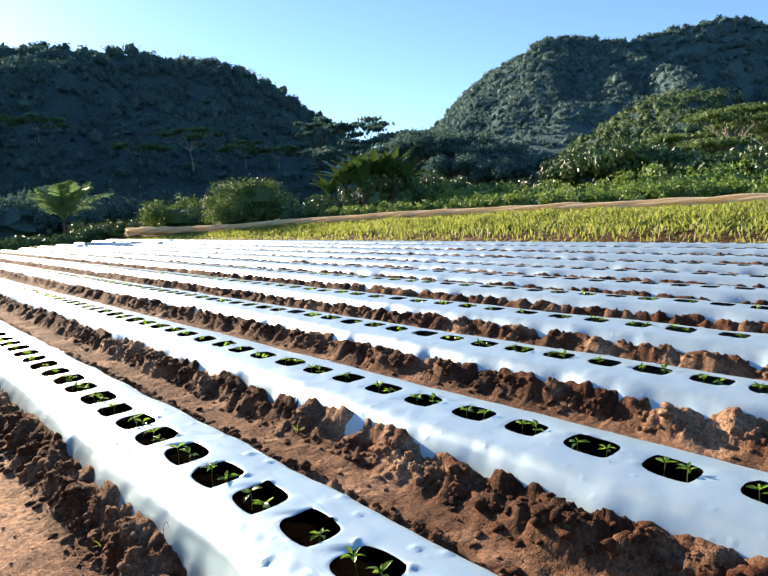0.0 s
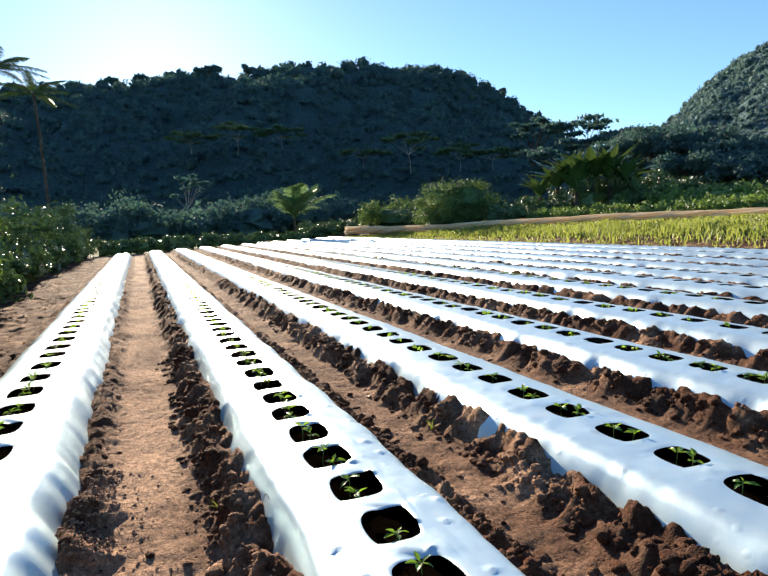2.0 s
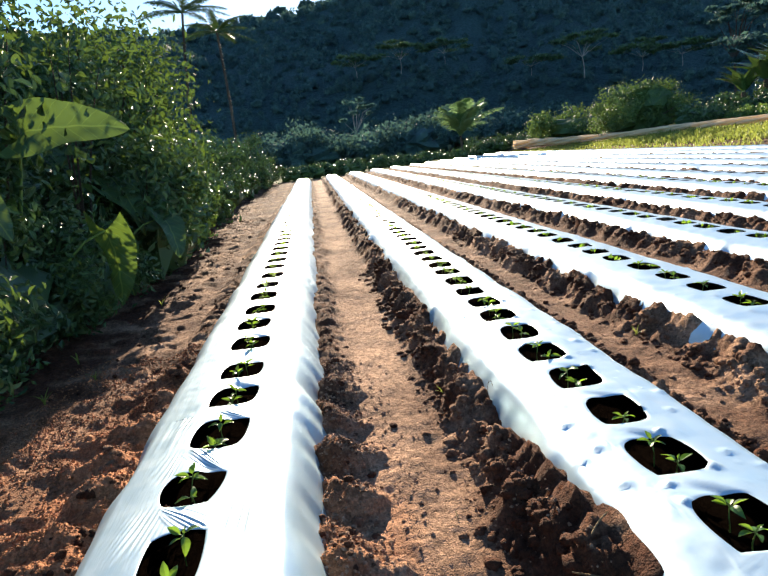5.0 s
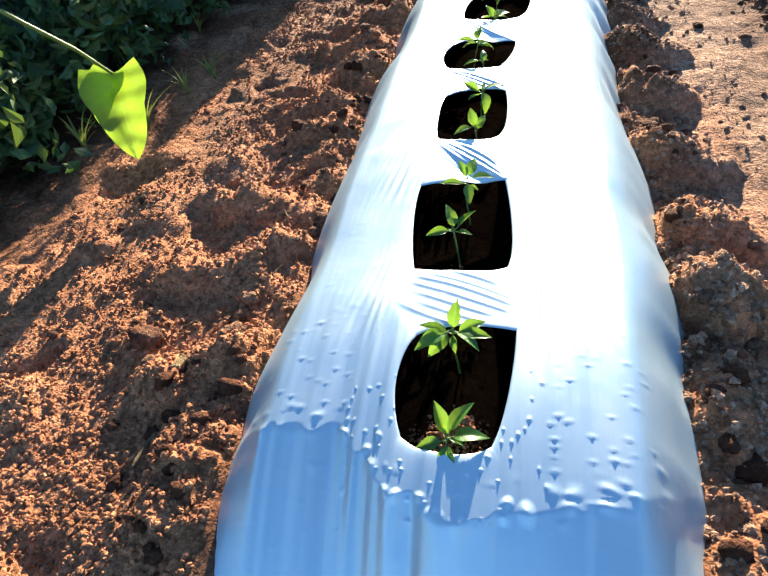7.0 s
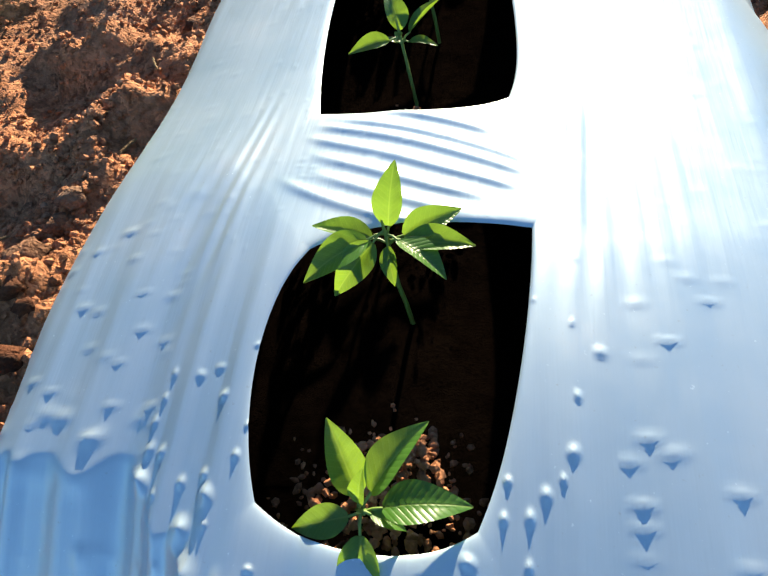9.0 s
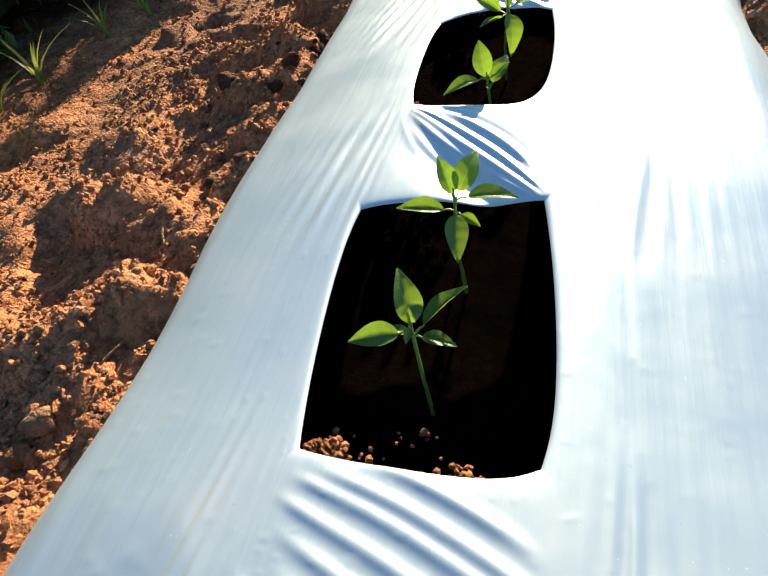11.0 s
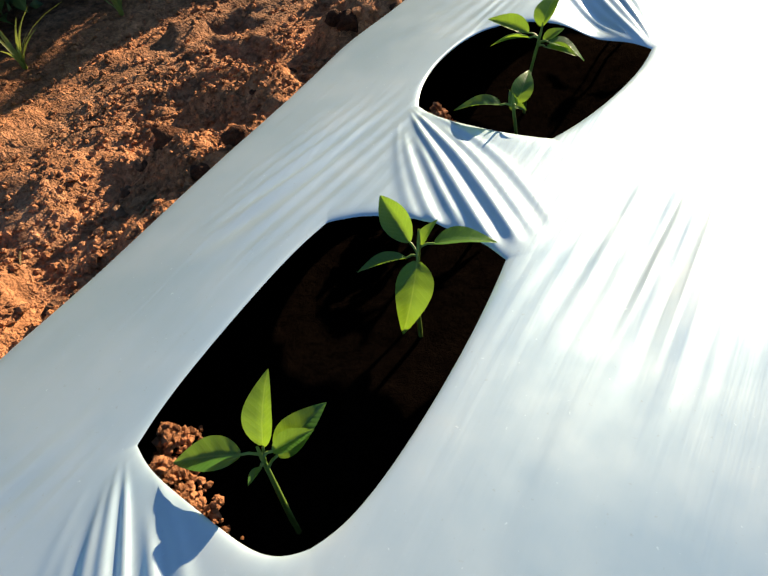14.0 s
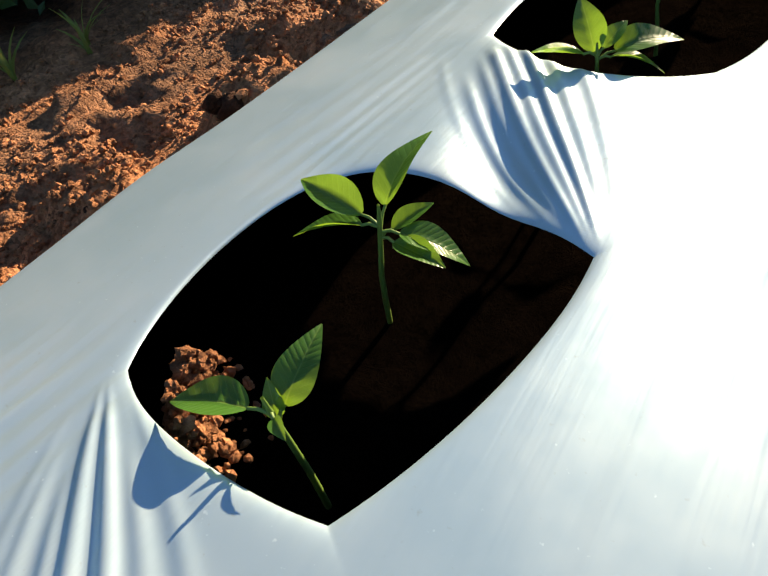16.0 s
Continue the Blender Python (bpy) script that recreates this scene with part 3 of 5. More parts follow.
# ---- mulch film on the beds ----
def hole_outline(n, shape):
    """Outline of a cut hole, n points a side from its lower right corner upwards; shape: its corners (br, tr, tl, bl), how far each side bulges, how sharp each corner is."""
    corners, bulge, sharp = (np.array(v, float) for v in shape)
    t = np.linspace(0, 1, n, endpoint=False)[:, None]
    sides = []
    for i in range(4):
        p, d = corners[i], corners[(i + 1) % 4] - corners[i]
        sides.append(p + d * t + np.array([d[1], -d[0]]) * bulge[i] * 4 * t * (1 - t))
    o = np.concatenate(sides)
    reach = max(1, round(0.3 * n))
    ring = (np.arange(4 * n)[:, None] + np.arange(-reach, reach + 1)[None]) % (4 * n)
    w = np.cos(np.linspace(-1.4, 1.4, 2 * reach + 1))
    w = (w / w.sum())[None, :, None]
    soft = (o[ring] * w).sum(1)
    soft = (soft[ring] * w).sum(1)
    u = np.arange(4 * n) / n
    m = np.zeros(4 * n)
    for i in range(4):
        m = np.maximum(m, (1 - sharp[i]) * np.exp(-((np.abs((u - i + 2) % 4 - 2)) / 0.35) ** 2))
    s = np.linspace(-1, 1, n, endpoint=False)
    one = np.ones(n)
    q = np.concatenate([np.stack([one, s], -1), np.stack([-s, one], -1), np.stack([-one, -s], -1), np.stack([s, -one], -1)])
    return o * (1 - m[:, None]) + soft * m[:, None], q


# pull of the film from one hole's far corner to the next one's near corner: shifts of both ends along x and y, strength, width at either end and between
PULLS = [((0.0, 0.040), (-0.005, -0.028), 0.72, (0.026, 0.026, 0.03)), ((0, 0.004), (0.004, -0.004), 1.2, (0.010, 0.008, 0.075)), ((-0.004, 0.004), (0, -0.004), 1.1, (0.030, 0.006, 0.040)), ((-0.003, 0.003), (0.02, -0.01), 1.1, (0.006, 0.026, 0.035))]


def folds(dx, y, k, holes):
    """Tension folds of the film between one hole and the next."""
    z = np.zeros_like(dx)
    for i, (lower, upper) in enumerate(zip(holes, holes[1:])):
        tr, bl = lower[4][0][1], upper[4][0][3]
        gap = (lower[1] + lower[3] + upper[1] - upper[3]) / 2
        sel = np.abs(y - gap) < 0.3
        if not sel.any():
            continue
        rnd = random.Random(int(lower[1] * 1000) + k)
        amp = 0.6 + 0.8 * rnd.random()
        shift0, shift1, strong, (wide0, wide1, wide2) = PULLS[i] if k == 0 and i < len(PULLS) else ((0, 0), (0, 0), rnd.uniform(0.6, 1.2), (0.010, 0.010, rnd.uniform(0.05, 0.09)))
        u, v = dx[sel], y[sel]
        tx, ty, bx, by = tr[0] + shift0[0], tr[1] + shift0[1], bl[0] + shift1[0], bl[1] + shift1[1]
        lx, ly = bx - tx, by - ty
        ln = math.hypot(lx, ly)
        s = ((u - tx) * lx + (v - ty) * ly) / ln ** 2
        c = ((u - tx) * -ly + (v - ty) * lx) / ln
        sc = np.clip(s, 0, 1)
        wide = wide0 * (1 - sc) + wide1 * sc + wide2 * sc * (1 - sc)
        f = c / wide + 0.12 * vnoise(s * 3 + 9 * amp, c * 10, 68)
        inside = sstep(-0.02, 0.10, s) * (1 - sstep(0.88, 1.02, s))
        out = np.zeros_like(u)
        place = -1.5
        while place < 2.1:
            w = rnd.uniform(0.13, 0.22)
            start, end = rnd.uniform(0.0, 0.25), rnd.uniform(0.75, 1.0)
            if abs(place) < 0.6:
                start, end = 0.0, 1.0
            h = rnd.uniform(0.6, 1.25) * math.exp(-(place / 1.5) ** 2)
            if wide1 == wide0 == 0.026:
                h, w = 0.62, 0.17
            reach = sstep(start - 0.08, start + 0.15, s) * (1 - sstep(end - 0.15, end + 0.08, s))
            out += h * np.exp(-((f - place) / w) ** 2) * reach
            place += rnd.uniform(0.40, 0.66)
        out = 0.0036 * strong * out * inside * np.clip(wide / 0.03, 0.35, 1.2)
        # the film sags beside the pulled folds, over the near hole's far rim
        out -= (0.010 if wide0 < 0.02 else 0.0012) * strong * np.exp(-((c - 0.036) / 0.024) ** 2) * np.exp(-((s - 0.30) / 0.28) ** 2)
        for side in (-1, 1):
            h = side * u
            broad = 0.04 + 0.02 * (amp > 1)
            lane = np.exp(-((h - 0.165) / broad) ** 2) * np.exp(-(np.abs(v - gap + 0.03) / 0.10) ** 3)
            ph = (h - 0.10) * (1 + 0.9 * (v - gap)) - 0.10 * side * (v - gap) + 0.020 * vnoise(h * 30 + 9 * amp, v * 2, 66)
            lane = lane * (0.7 + 1.1 * vnoise(h * 45, v * 3 + 5 * amp, 67))
            out += (0.0018 if side < 0 else 0.0024 if k == 0 else 0.0014) * amp * lane * np.sin(2 * math.pi * ph / 0.0175 + 1.2 * np.sin(h * 60))
        z[sel] += out
    if k == 0:
        a = np.abs(dx)
        fan = dx * (1 - 0.10 * np.sin(y * 2.1)) + 0.05 * np.sin(y * 1.3)
        streak = vnoise(fan * 85, y * 2.6, 61) + 0.6 * vnoise(fan * 150, y * 3.5, 62)
        patch = sstep(-0.12, 0.2, fbm(dx * 6, y * 2.2, 2, 63))
        z += np.where(dx > 0, 0.0009, 0.0022) * streak * patch * sstep(0.085, 0.13, a) * (1 - sstep(0.27, 0.32, a))
    return z


def pimples(dx, y, k):
    """Clods that poke the film up in small points."""
    a = np.abs(dx)
    where = (0.25 + 0.75 * sstep(0.1, 0.24, a)) * (1 - 0.35 * sstep(-0.1, 0.1, dx))
    if k == 0:
        where = np.clip(where * 0.35 * (1 - sstep(1.0, 1.4, y)) + (1 - sstep(0.66, 0.88, y + 0.6 * (0.2 - a))), 0, 1) * sstep(0.40, 0.52, y - 0.2 * dx)
        wx, wy = dx + 0.02 * vnoise(dx * 23, y * 23, 97), y + 0.02 * vnoise(dx * 23, y * 23, 98)
        tents = [(1 - np.sqrt(1 - lumps(wx, wy, size, radius, seed, keep))) ** 1.3 * high for size, radius, seed, keep, high in ((0.019, 0.25, 90, 0.34, 0.0021), (0.055, 0.14, 93, 0.16, 0.0030))]
        rim = (1 - np.sqrt(1 - lumps(wx, wy, 0.030, 0.42, 99, 0.7))) ** 1.2 * 0.0048 * np.exp(-((y - shoulder(dx) - 0.006) / 0.022) ** 2)
        return ((tents[0] + tents[1]) * where + rim) * (1 - sstep(0.30, 0.36, a))
    return 0.010 * lumps(dx, y, 0.15, 0.17, 90 + k, 0.5) * (1 - sstep(0.30, 0.36, a)) + 0.004 * fbm(dx * 7 + k * 5, y * 7, 3, 33)


# corners (br, tr, tl, bl) as offset from the bed's middle line and y; bulge of each side; sharpness of each corner
NEAR_HOLES = [
    (((0.079, 0.621), (0.104, 0.831), (-0.060, 0.815), (-0.055, 0.630)), (0.030, 0.063, 0.098, 0.122), (0.6, 1.0, 0.43, 0.9)),
    (((0.092, 0.974), (0.070, 1.246), (-0.111, 1.239), (-0.085, 0.973)), (0.024, -0.006, 0.025, 0.023), (0.49, 1.0, 0.7, 0.9)),
    (((0.056, 1.402), (0.055, 1.664), (-0.104, 1.652), (-0.096, 1.414)), (0.029, 0.12, 0.018, 0.0), (0.1, 0.95, 0.6, 0.6)),
    (((0.033, 1.816), (0.071, 2.003), (-0.114, 2.028), (-0.116, 1.824)), (0.05, 0.067, 0.10, 0.045), (0.85, 0.85, 0.0, 0.5)),
    (((0.085, 2.200), (0.108, 2.432), (-0.085, 2.440), (-0.103, 2.228)), (0.04, 0.05, 0.05, 0.15), (0.35, 0.9, 0.3, 0.9)),
]


def generic_hole(oc, oy, a, b, sh, pts):
    """A hole by its middle, half width, half length, shear and sharpness of the corners."""
    corners = [(oc + i * a + j * sh, oy + j * b) for i, j in ((1, -1), (1, 1), (-1, 1), (-1, -1))]
    return corners, (0.05, 0.05, 0.05, 0.05), [min(1, max(0, 0.1 + 0.85 * p)) for p in pts]


NEXT_HOLES = [
    (0.012, 2.695, 0.093, 0.102, 0.010, (0.1, 0.9, 0.1, 0.9)),
    (0.010, 3.045, 0.094, 0.100, 0.006, (0.2, 0.8, 0.2, 0.8)),
    (0.010, 3.500, 0.098, 0.112, 0.006, (0.2, 0.7, 0.3, 0.8)),
]
FIRST_HOLE = [None, 1.70, 1.30, 0.94, 1.19, 1.4, 1.2, 1.0, 1.3, 1.1, 1.2, 1.0]
HOLE_STEP = [0.425, 0.352, 0.373, 0.362, 0.41, 0.40, 0.40, 0.41, 0.40, 0.40, 0.41, 0.40]


def bed_holes(k):
    """The holes of bed k: middle offset, middle y, half width, half length and shape."""
    rng = random.Random(100 + k)
    shapes = list(NEAR_HOLES) + [generic_hole(*h) for h in NEXT_HOLES] if k == 0 else []
    y = 3.92 if k == 0 else FIRST_HOLE[k] - HOLE_STEP[k] * int((FIRST_HOLE[k] - BED_START[k] - 0.35) / HOLE_STEP[k])
    while y < BED_END[k] - 0.6:
        shapes.append(generic_hole(rng.uniform(-0.012, 0.012), y + rng.uniform(-0.015, 0.015), rng.uniform(0.084, 0.096), rng.uniform(0.10, 0.118), rng.uniform(-0.004, 0.012), (rng.uniform(-0.1, 0.3), rng.uniform(0.4, 1), rng.uniform(-0.1, 0.3), rng.uniform(0.3, 1))))
        y += HOLE_STEP[k]
    holes = []
    for shape in shapes:
        c = np.array(shape[0])
        mid, half = (c.max(0) + c.min(0)) / 2, (c.max(0) - c.min(0)) / 2
        holes.append((float(mid[0]), float(mid[1]), float(half[0]), float(half[1]), shape))
    return holes


HALF = 0.15
BED_HOLES = [bed_holes(k) for k in range(12)]


def make_bed(k):
    holes, cx, build = BED_HOLES[k], BED_X[k], Build()
    cuts = [(a[1] + a[3] + b[1] - b[3]) / 2 for a, b in zip(holes, holes[1:])]
    cuts = [holes[0][1] - 0.2] + cuts + [holes[-1][1] + 0.2]

    def surface(dx, y, near):
        z = film_height(dx, y, k) + pimples(dx, y, k)
        return z + folds(dx, y, k, holes[:12]) if near else z

    def strip(x0, x1, nx, y0, y1, ny, near):
        U, V = np.meshgrid(np.linspace(x0, x1, nx), np.linspace(y0, y1, ny))
        z = surface(U.ravel(), V.ravel(), near)
        build.add(np.stack([U.ravel() + cx, V.ravel(), z], -1), grid_faces(ny, nx))

    for (oc, oy, a, b, shape), y0, y1 in zip(holes, cuts, cuts[1:]):
        close = k == 0 and oy < 2.6
        n = 128 if close else 24 if oy < 4 and k < 2 else 10 if oy < 7 and k < 5 else 4
        rings = 76 if close else 9 if n == 24 else 4 if n == 10 else 2
        ring, q = hole_outline(n, shape)
        edge = np.stack([q[:, 0] * HALF, y0 + (q[:, 1] + 1) / 2 * (y1 - y0)], -1)
        t = np.linspace(0, 1, rings)[:, None, None] ** 1.15
        P = (ring[None] * (1 - t) + edge[None] * t).reshape(-1, 2)
        z = surface(P[:, 0], P[:, 1], close or n == 24)
        rim = np.repeat(np.linspace(0, 1, rings), len(ring))
        z = z - 0.0025 * np.exp(-rim * 14)
        build.add(np.stack([P[:, 0] + cx, P[:, 1], z], -1), grid_faces(rings, len(ring), 0, True)[:, ::-1])
        nx = 56 if close else 18 if n == 24 else 9 if n == 10 else 6
        strip(HALF, 0.46, nx, y0, y1, n + 1, close or n == 24)
        strip(-0.46, -HALF, nx, y0, y1, n + 1, close or n == 24)
    near = k == 0
    strip(-0.46, 0.46, 185 if near else 20, BED_START[k] - 0.06, cuts[0], 60 if near else 12, near)
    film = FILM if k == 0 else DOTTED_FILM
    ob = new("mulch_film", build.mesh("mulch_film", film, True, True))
    build = Build()
    strip(-0.46, 0.46, 16, cuts[-1] - 0.02, BED_END[k], 8, False)
    part("end_flap", build.mesh("end_flap", film, True, True), ob, "film tucked into the soil at the bed's far end")
    tagged(ob, "silver-white plastic mulch film stretched over a planting bed", "mulch film", "beds under mulch film")
    return ob


for k in range(12):
    make_bed(k)


# ---- soil under the film, shade of the holes painted near-black ----
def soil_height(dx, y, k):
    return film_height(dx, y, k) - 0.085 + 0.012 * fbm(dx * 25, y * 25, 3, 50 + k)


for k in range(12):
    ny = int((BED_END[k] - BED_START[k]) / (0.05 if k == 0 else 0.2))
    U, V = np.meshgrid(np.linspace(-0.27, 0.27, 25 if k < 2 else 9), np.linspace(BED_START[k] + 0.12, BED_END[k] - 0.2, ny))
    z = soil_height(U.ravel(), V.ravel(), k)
    ob = new("bed_soil", np_mesh("bed_soil", np.stack([U.ravel() + BED_X[k], V.ravel(), z], -1), grid_faces(*U.shape), SHADE_SOIL))
    tagged(ob, "soil under the film, coloured near-black for the shade in the holes", "soil", kind="structure")


# ---- leaves and seedlings ----
def leaf_mesh(name, mat, width=0.42, droop=0.35, fold=0.25, segs=8, wave=0.0, heart=0.0):
    """A unit leaf along +y with a folded midrib, a drooping tip and a short stalk; heart: how far its base lobes reach back."""
    rows = []
    for i in range(segs + 1):
        t = i / segs
        w = width * 0.5 * (math.sin(math.pi * min(1, t * 0.97 + 0.02) ** 0.75) ** 0.9 if not heart else max(0.02, (1 - t ** 3.0) ** 0.75 * (0.82 + 0.18 * math.sin(math.pi * min(1, t * 2)))))
        z = -droop * t * t * 0.6
        back = -heart * (1 - t) ** 2
        row = []
        for s in (-1, -0.66, -0.33, 0, 0.33, 0.66, 1):
            wav = wave * width * (math.sin(t * 26 - abs(s) * 5) * (1 - abs(s) ** 3) * (0.3 + abs(s)) + 0.8 * math.sin(t * 9 + s * 3) * abs(s))
            yy = t + (back * abs(s) ** 1.2 if heart else 0)
            row.append((s * w, yy, z + fold * abs(s) * w + wav))
        rows += row
    return np_mesh(name, rows, grid_faces(segs + 1, 7), mat)


SEED_LEAVES = [leaf_mesh("leaf", SEEDLING, 0.52, 0.45, 0.45, 22, 0.016), leaf_mesh("leaf", SEEDLING, 0.46, 0.15, 0.6, 22, 0.018), leaf_mesh("leaf", SEEDLING, 0.56, 0.8, 0.35, 22, 0.018)]


def seedling(base, node, leaves, seed, label):
    """A seedling from its foot to the node where the leaves part; leaves: (azimuth, rise in degrees, length)."""
    rng = random.Random(seed)
    root = new("pepper_seedling")
    root.location = base
    d = Vector(node) - Vector(base)
    b = Build()
    mid = d * 0.5 + Vector((rng.uniform(-0.006, 0.006), rng.uniform(-0.006, 0.006), 0))
    tube(b, [(0, 0, -0.02), tuple(mid * 0.5), tuple(mid), tuple(d), tuple(d * 1.12)], [0.0021, 0.0020, 0.0018, 0.0015, 0.0008], 7)
    part("stem", b.mesh("stem", STEM), root)
    for az, up, length in leaves:
        length *= 0.78
        at = d * rng.uniform(0.86, 1.06)
        stalk = Build()
        way = Matrix.Rotation(-radians(az), 3, "Z") @ Matrix.Rotation(radians(up), 3, "X") @ Vector((0, 1, 0))
        foot = at + way * length * 0.28
        tube(stalk, [tuple(at), tuple(at + way * length * 0.15 + Vector((0, 0, 0.002))), tuple(foot)], [0.0011, 0.001, 0.0009], 5)
        st = part("leaf_stalk", stalk.mesh("leaf_stalk", STEM), root)
        lf = part("leaf", rng.choice(SEED_LEAVES), st)
        lf.matrix_local = Matrix.Translation(foot) @ Matrix.Rotation(-radians(az), 4, "Z") @ Matrix.Rotation(radians(up), 4, "X") @ Matrix.Rotation(radians(rng.uniform(-25, 25)), 4, "Y") @ Matrix.Scale(length, 4)
    tagged(root, label, "seedling", "pepper seedlings in the mulch film")
    return root


# hole, place in the hole, height of the node over the film, leaves
NEAR_SEEDLINGS = [
    ((0.012, 0.648), (0.013, 0.628), 0.004, [(-28, 52, 0.060), (38, 42, 0.062), (80, 18, 0.057), (-108, 6, 0.044), (176, -18, 0.056), (10, 70, 0.028), (100, -5, 0.026)]),
    ((0.014, 0.800), (0.004, 0.811), 0.010, [(-82, 15, 0.058), (-122, 5, 0.064), (-142, -15, 0.056), (8, 60, 0.056), (68, 20, 0.056), (96, 5, 0.062), (124, 5, 0.056), (168, -35, 0.036)]),
    ((-0.009, 1.060), (-0.024, 1.088), 0.004, [(-104, 5, 0.054), (-14, 60, 0.054), (48, 30, 0.060), (95, 5, 0.036), (-70, 10, 0.028), (175, 10, 0.022)]),
    ((0.000, 1.200), (-0.006, 1.213), 0.022, [(-92, 8, 0.056), (80, 8, 0.056), (-32, 55, 0.046), (24, 45, 0.052), (170, -20, 0.058), (120, 0, 0.026)]),
    ((0.002, 1.440), (-0.007, 1.450), 0.004, [(-122, 8, 0.054), (-26, 55, 0.056), (24, 35, 0.052), (42, 20, 0.036), (170, 20, 0.018)]),
    ((-0.006, 1.625), (-0.003, 1.637), 0.016, [(-60, 22, 0.062), (60, 12, 0.056), (-135, 5, 0.048), (160, -25, 0.064), (10, 60, 0.026)]),
    ((-0.014, 1.846), (-0.016, 1.843), 0.008, [(-105, 6, 0.056), (5, 45, 0.046), (-35, 70, 0.024), (120, 20, 0.018)]),
    ((-0.056, 1.972), (-0.036, 1.962), 0.018, [(-82, 12, 0.064), (-6, 45, 0.060), (-113, 8, 0.050), (30, 15, 0.036), (96, 0, 0.044), (70, -5, 0.050)]),
    ((0.004, 2.205), (-0.002, 2.200), 0.002, [(-120, 15, 0.050), (47, 18, 0.066), (-50, 60, 0.054), (20, 35, 0.036), (75, 10, 0.045)]),
    ((0.000, 2.380), (0.000, 2.365), 0.020, [(-90, 15, 0.052), (85, 15, 0.052), (0, 50, 0.045), (175, 0, 0.045)]),
]
for n, ((bx, by), (nx, ny), up, lv) in enumerate(NEAR_SEEDLINGS):
    zb = float(soil_height(np.array([bx]), np.array([by]), 0)[0])
    zn = float(film_height(np.array([nx]), np.array([ny]), 0)[0]) + up
    seedling((bx, by, zb), (nx, ny, zn), lv, 40 + n, "young pepper seedling with glossy green leaves in a film hole")

TEMPLATES = []
for n in range(5):
    rng = random.Random(900 + n)
    lv = [(rng.uniform(0, 60) + a, rng.uniform(-5, 45), rng.uniform(0.038, 0.062)) for a in range(-150, 180, 70)] + [(rng.uniform(0, 360), 65, 0.022)]
    TEMPLATES.append(seedling((0, -40 - n, 0), (rng.uniform(-0.01, 0.01), -40 - n, 0.088), lv, 950 + n, "young pepper seedling with green leaves in a film hole"))
NEAR_LIMIT = [7.5, 5.5, 4.6, 3.8, 3.4, 0, 0, 0, 0, 0, 0, 0]
used = set()
far_build = Build()
rngn = np.random.default_rng(5)
far_count = 0
for k in range(12):
    rng = random.Random(300 + k)
    for oc, oy, a, b, shape in BED_HOLES[k]:
        if k == 0 and oy < 2.5:
            continue
        for f in (-0.55, 0.5):
            if rng.random() < 0.12:
                continue
            px, py = oc + rng.uniform(-0.02, 0.02), oy + f * b + rng.uniform(-0.015, 0.015)
            pz = float(soil_height(np.array([px]), np.array([py]), k)[0])
            if oy < NEAR_LIMIT[k]:
                i = rng.randrange(5)
                m = pose(BED_X[k] + px, py, pz, 0, 0, rng.uniform(0, 360))
                if i not in used:
                    used.add(i)
                    TEMPLATES[i].matrix_basis = m
                else:
                    copy_thing(TEMPLATES[i], m)
            elif k < 6 and rng.random() < (0.7 if oy < 14 else 0.4):
                leaf_cloud(far_build, rngn, (BED_X[k] + px, py, pz + 0.085), 0.028, 5, 0.021, 0.6, 0.5)
for i, t in enumerate(TEMPLATES):
    if i not in used:
        t.location = (BED_X[1], BED_HOLES[1][2][1], 0.15)
ob = new("pepper_seedlings", far_build.mesh("pepper_seedlings", SEEDLING, False))
tagged(ob, "rows of small green pepper seedlings in film holes", "seedlings", kind="stuff")


# ---- loose soil ----
def clod_mesh(seed, mat, detail=2):
    bm = bmesh.new()
    if detail:
        bmesh.ops.create_icosphere(bm, subdivisions=detail, radius=1)
    else:
        bmesh.ops.create_cone(bm, cap_ends=False, segments=4, radius1=1, radius2=0.55, depth=0.9)
        top = bm.verts.new((0.15, 0.1, 0.85))
        bm.verts.ensure_lookup_table()
        ring = sorted([v for v in bm.verts if v is not top and v.co.z > 0], key=lambda v: math.atan2(v.co.y, v.co.x))
        for a, b in zip(ring, ring[1:] + ring[:1]):
            bm.faces.new((a, b, top))
        bmesh.ops.triangulate(bm, faces=bm.faces[:])
    for v in bm.verts:
        v.co *= 1 + 0.55 * noise.noise(v.co * 1.3 + Vector((seed * 7.1, 3, 1))) + 0.4 * noise.noise(v.co * 2.9 + Vector((seed, 9, 2)))
        v.co.z *= 0.75
    me = bpy.data.meshes.new("clod")
    bm.to_mesh(me)
    bm.free()
    me.materials.append(mat)
    return me


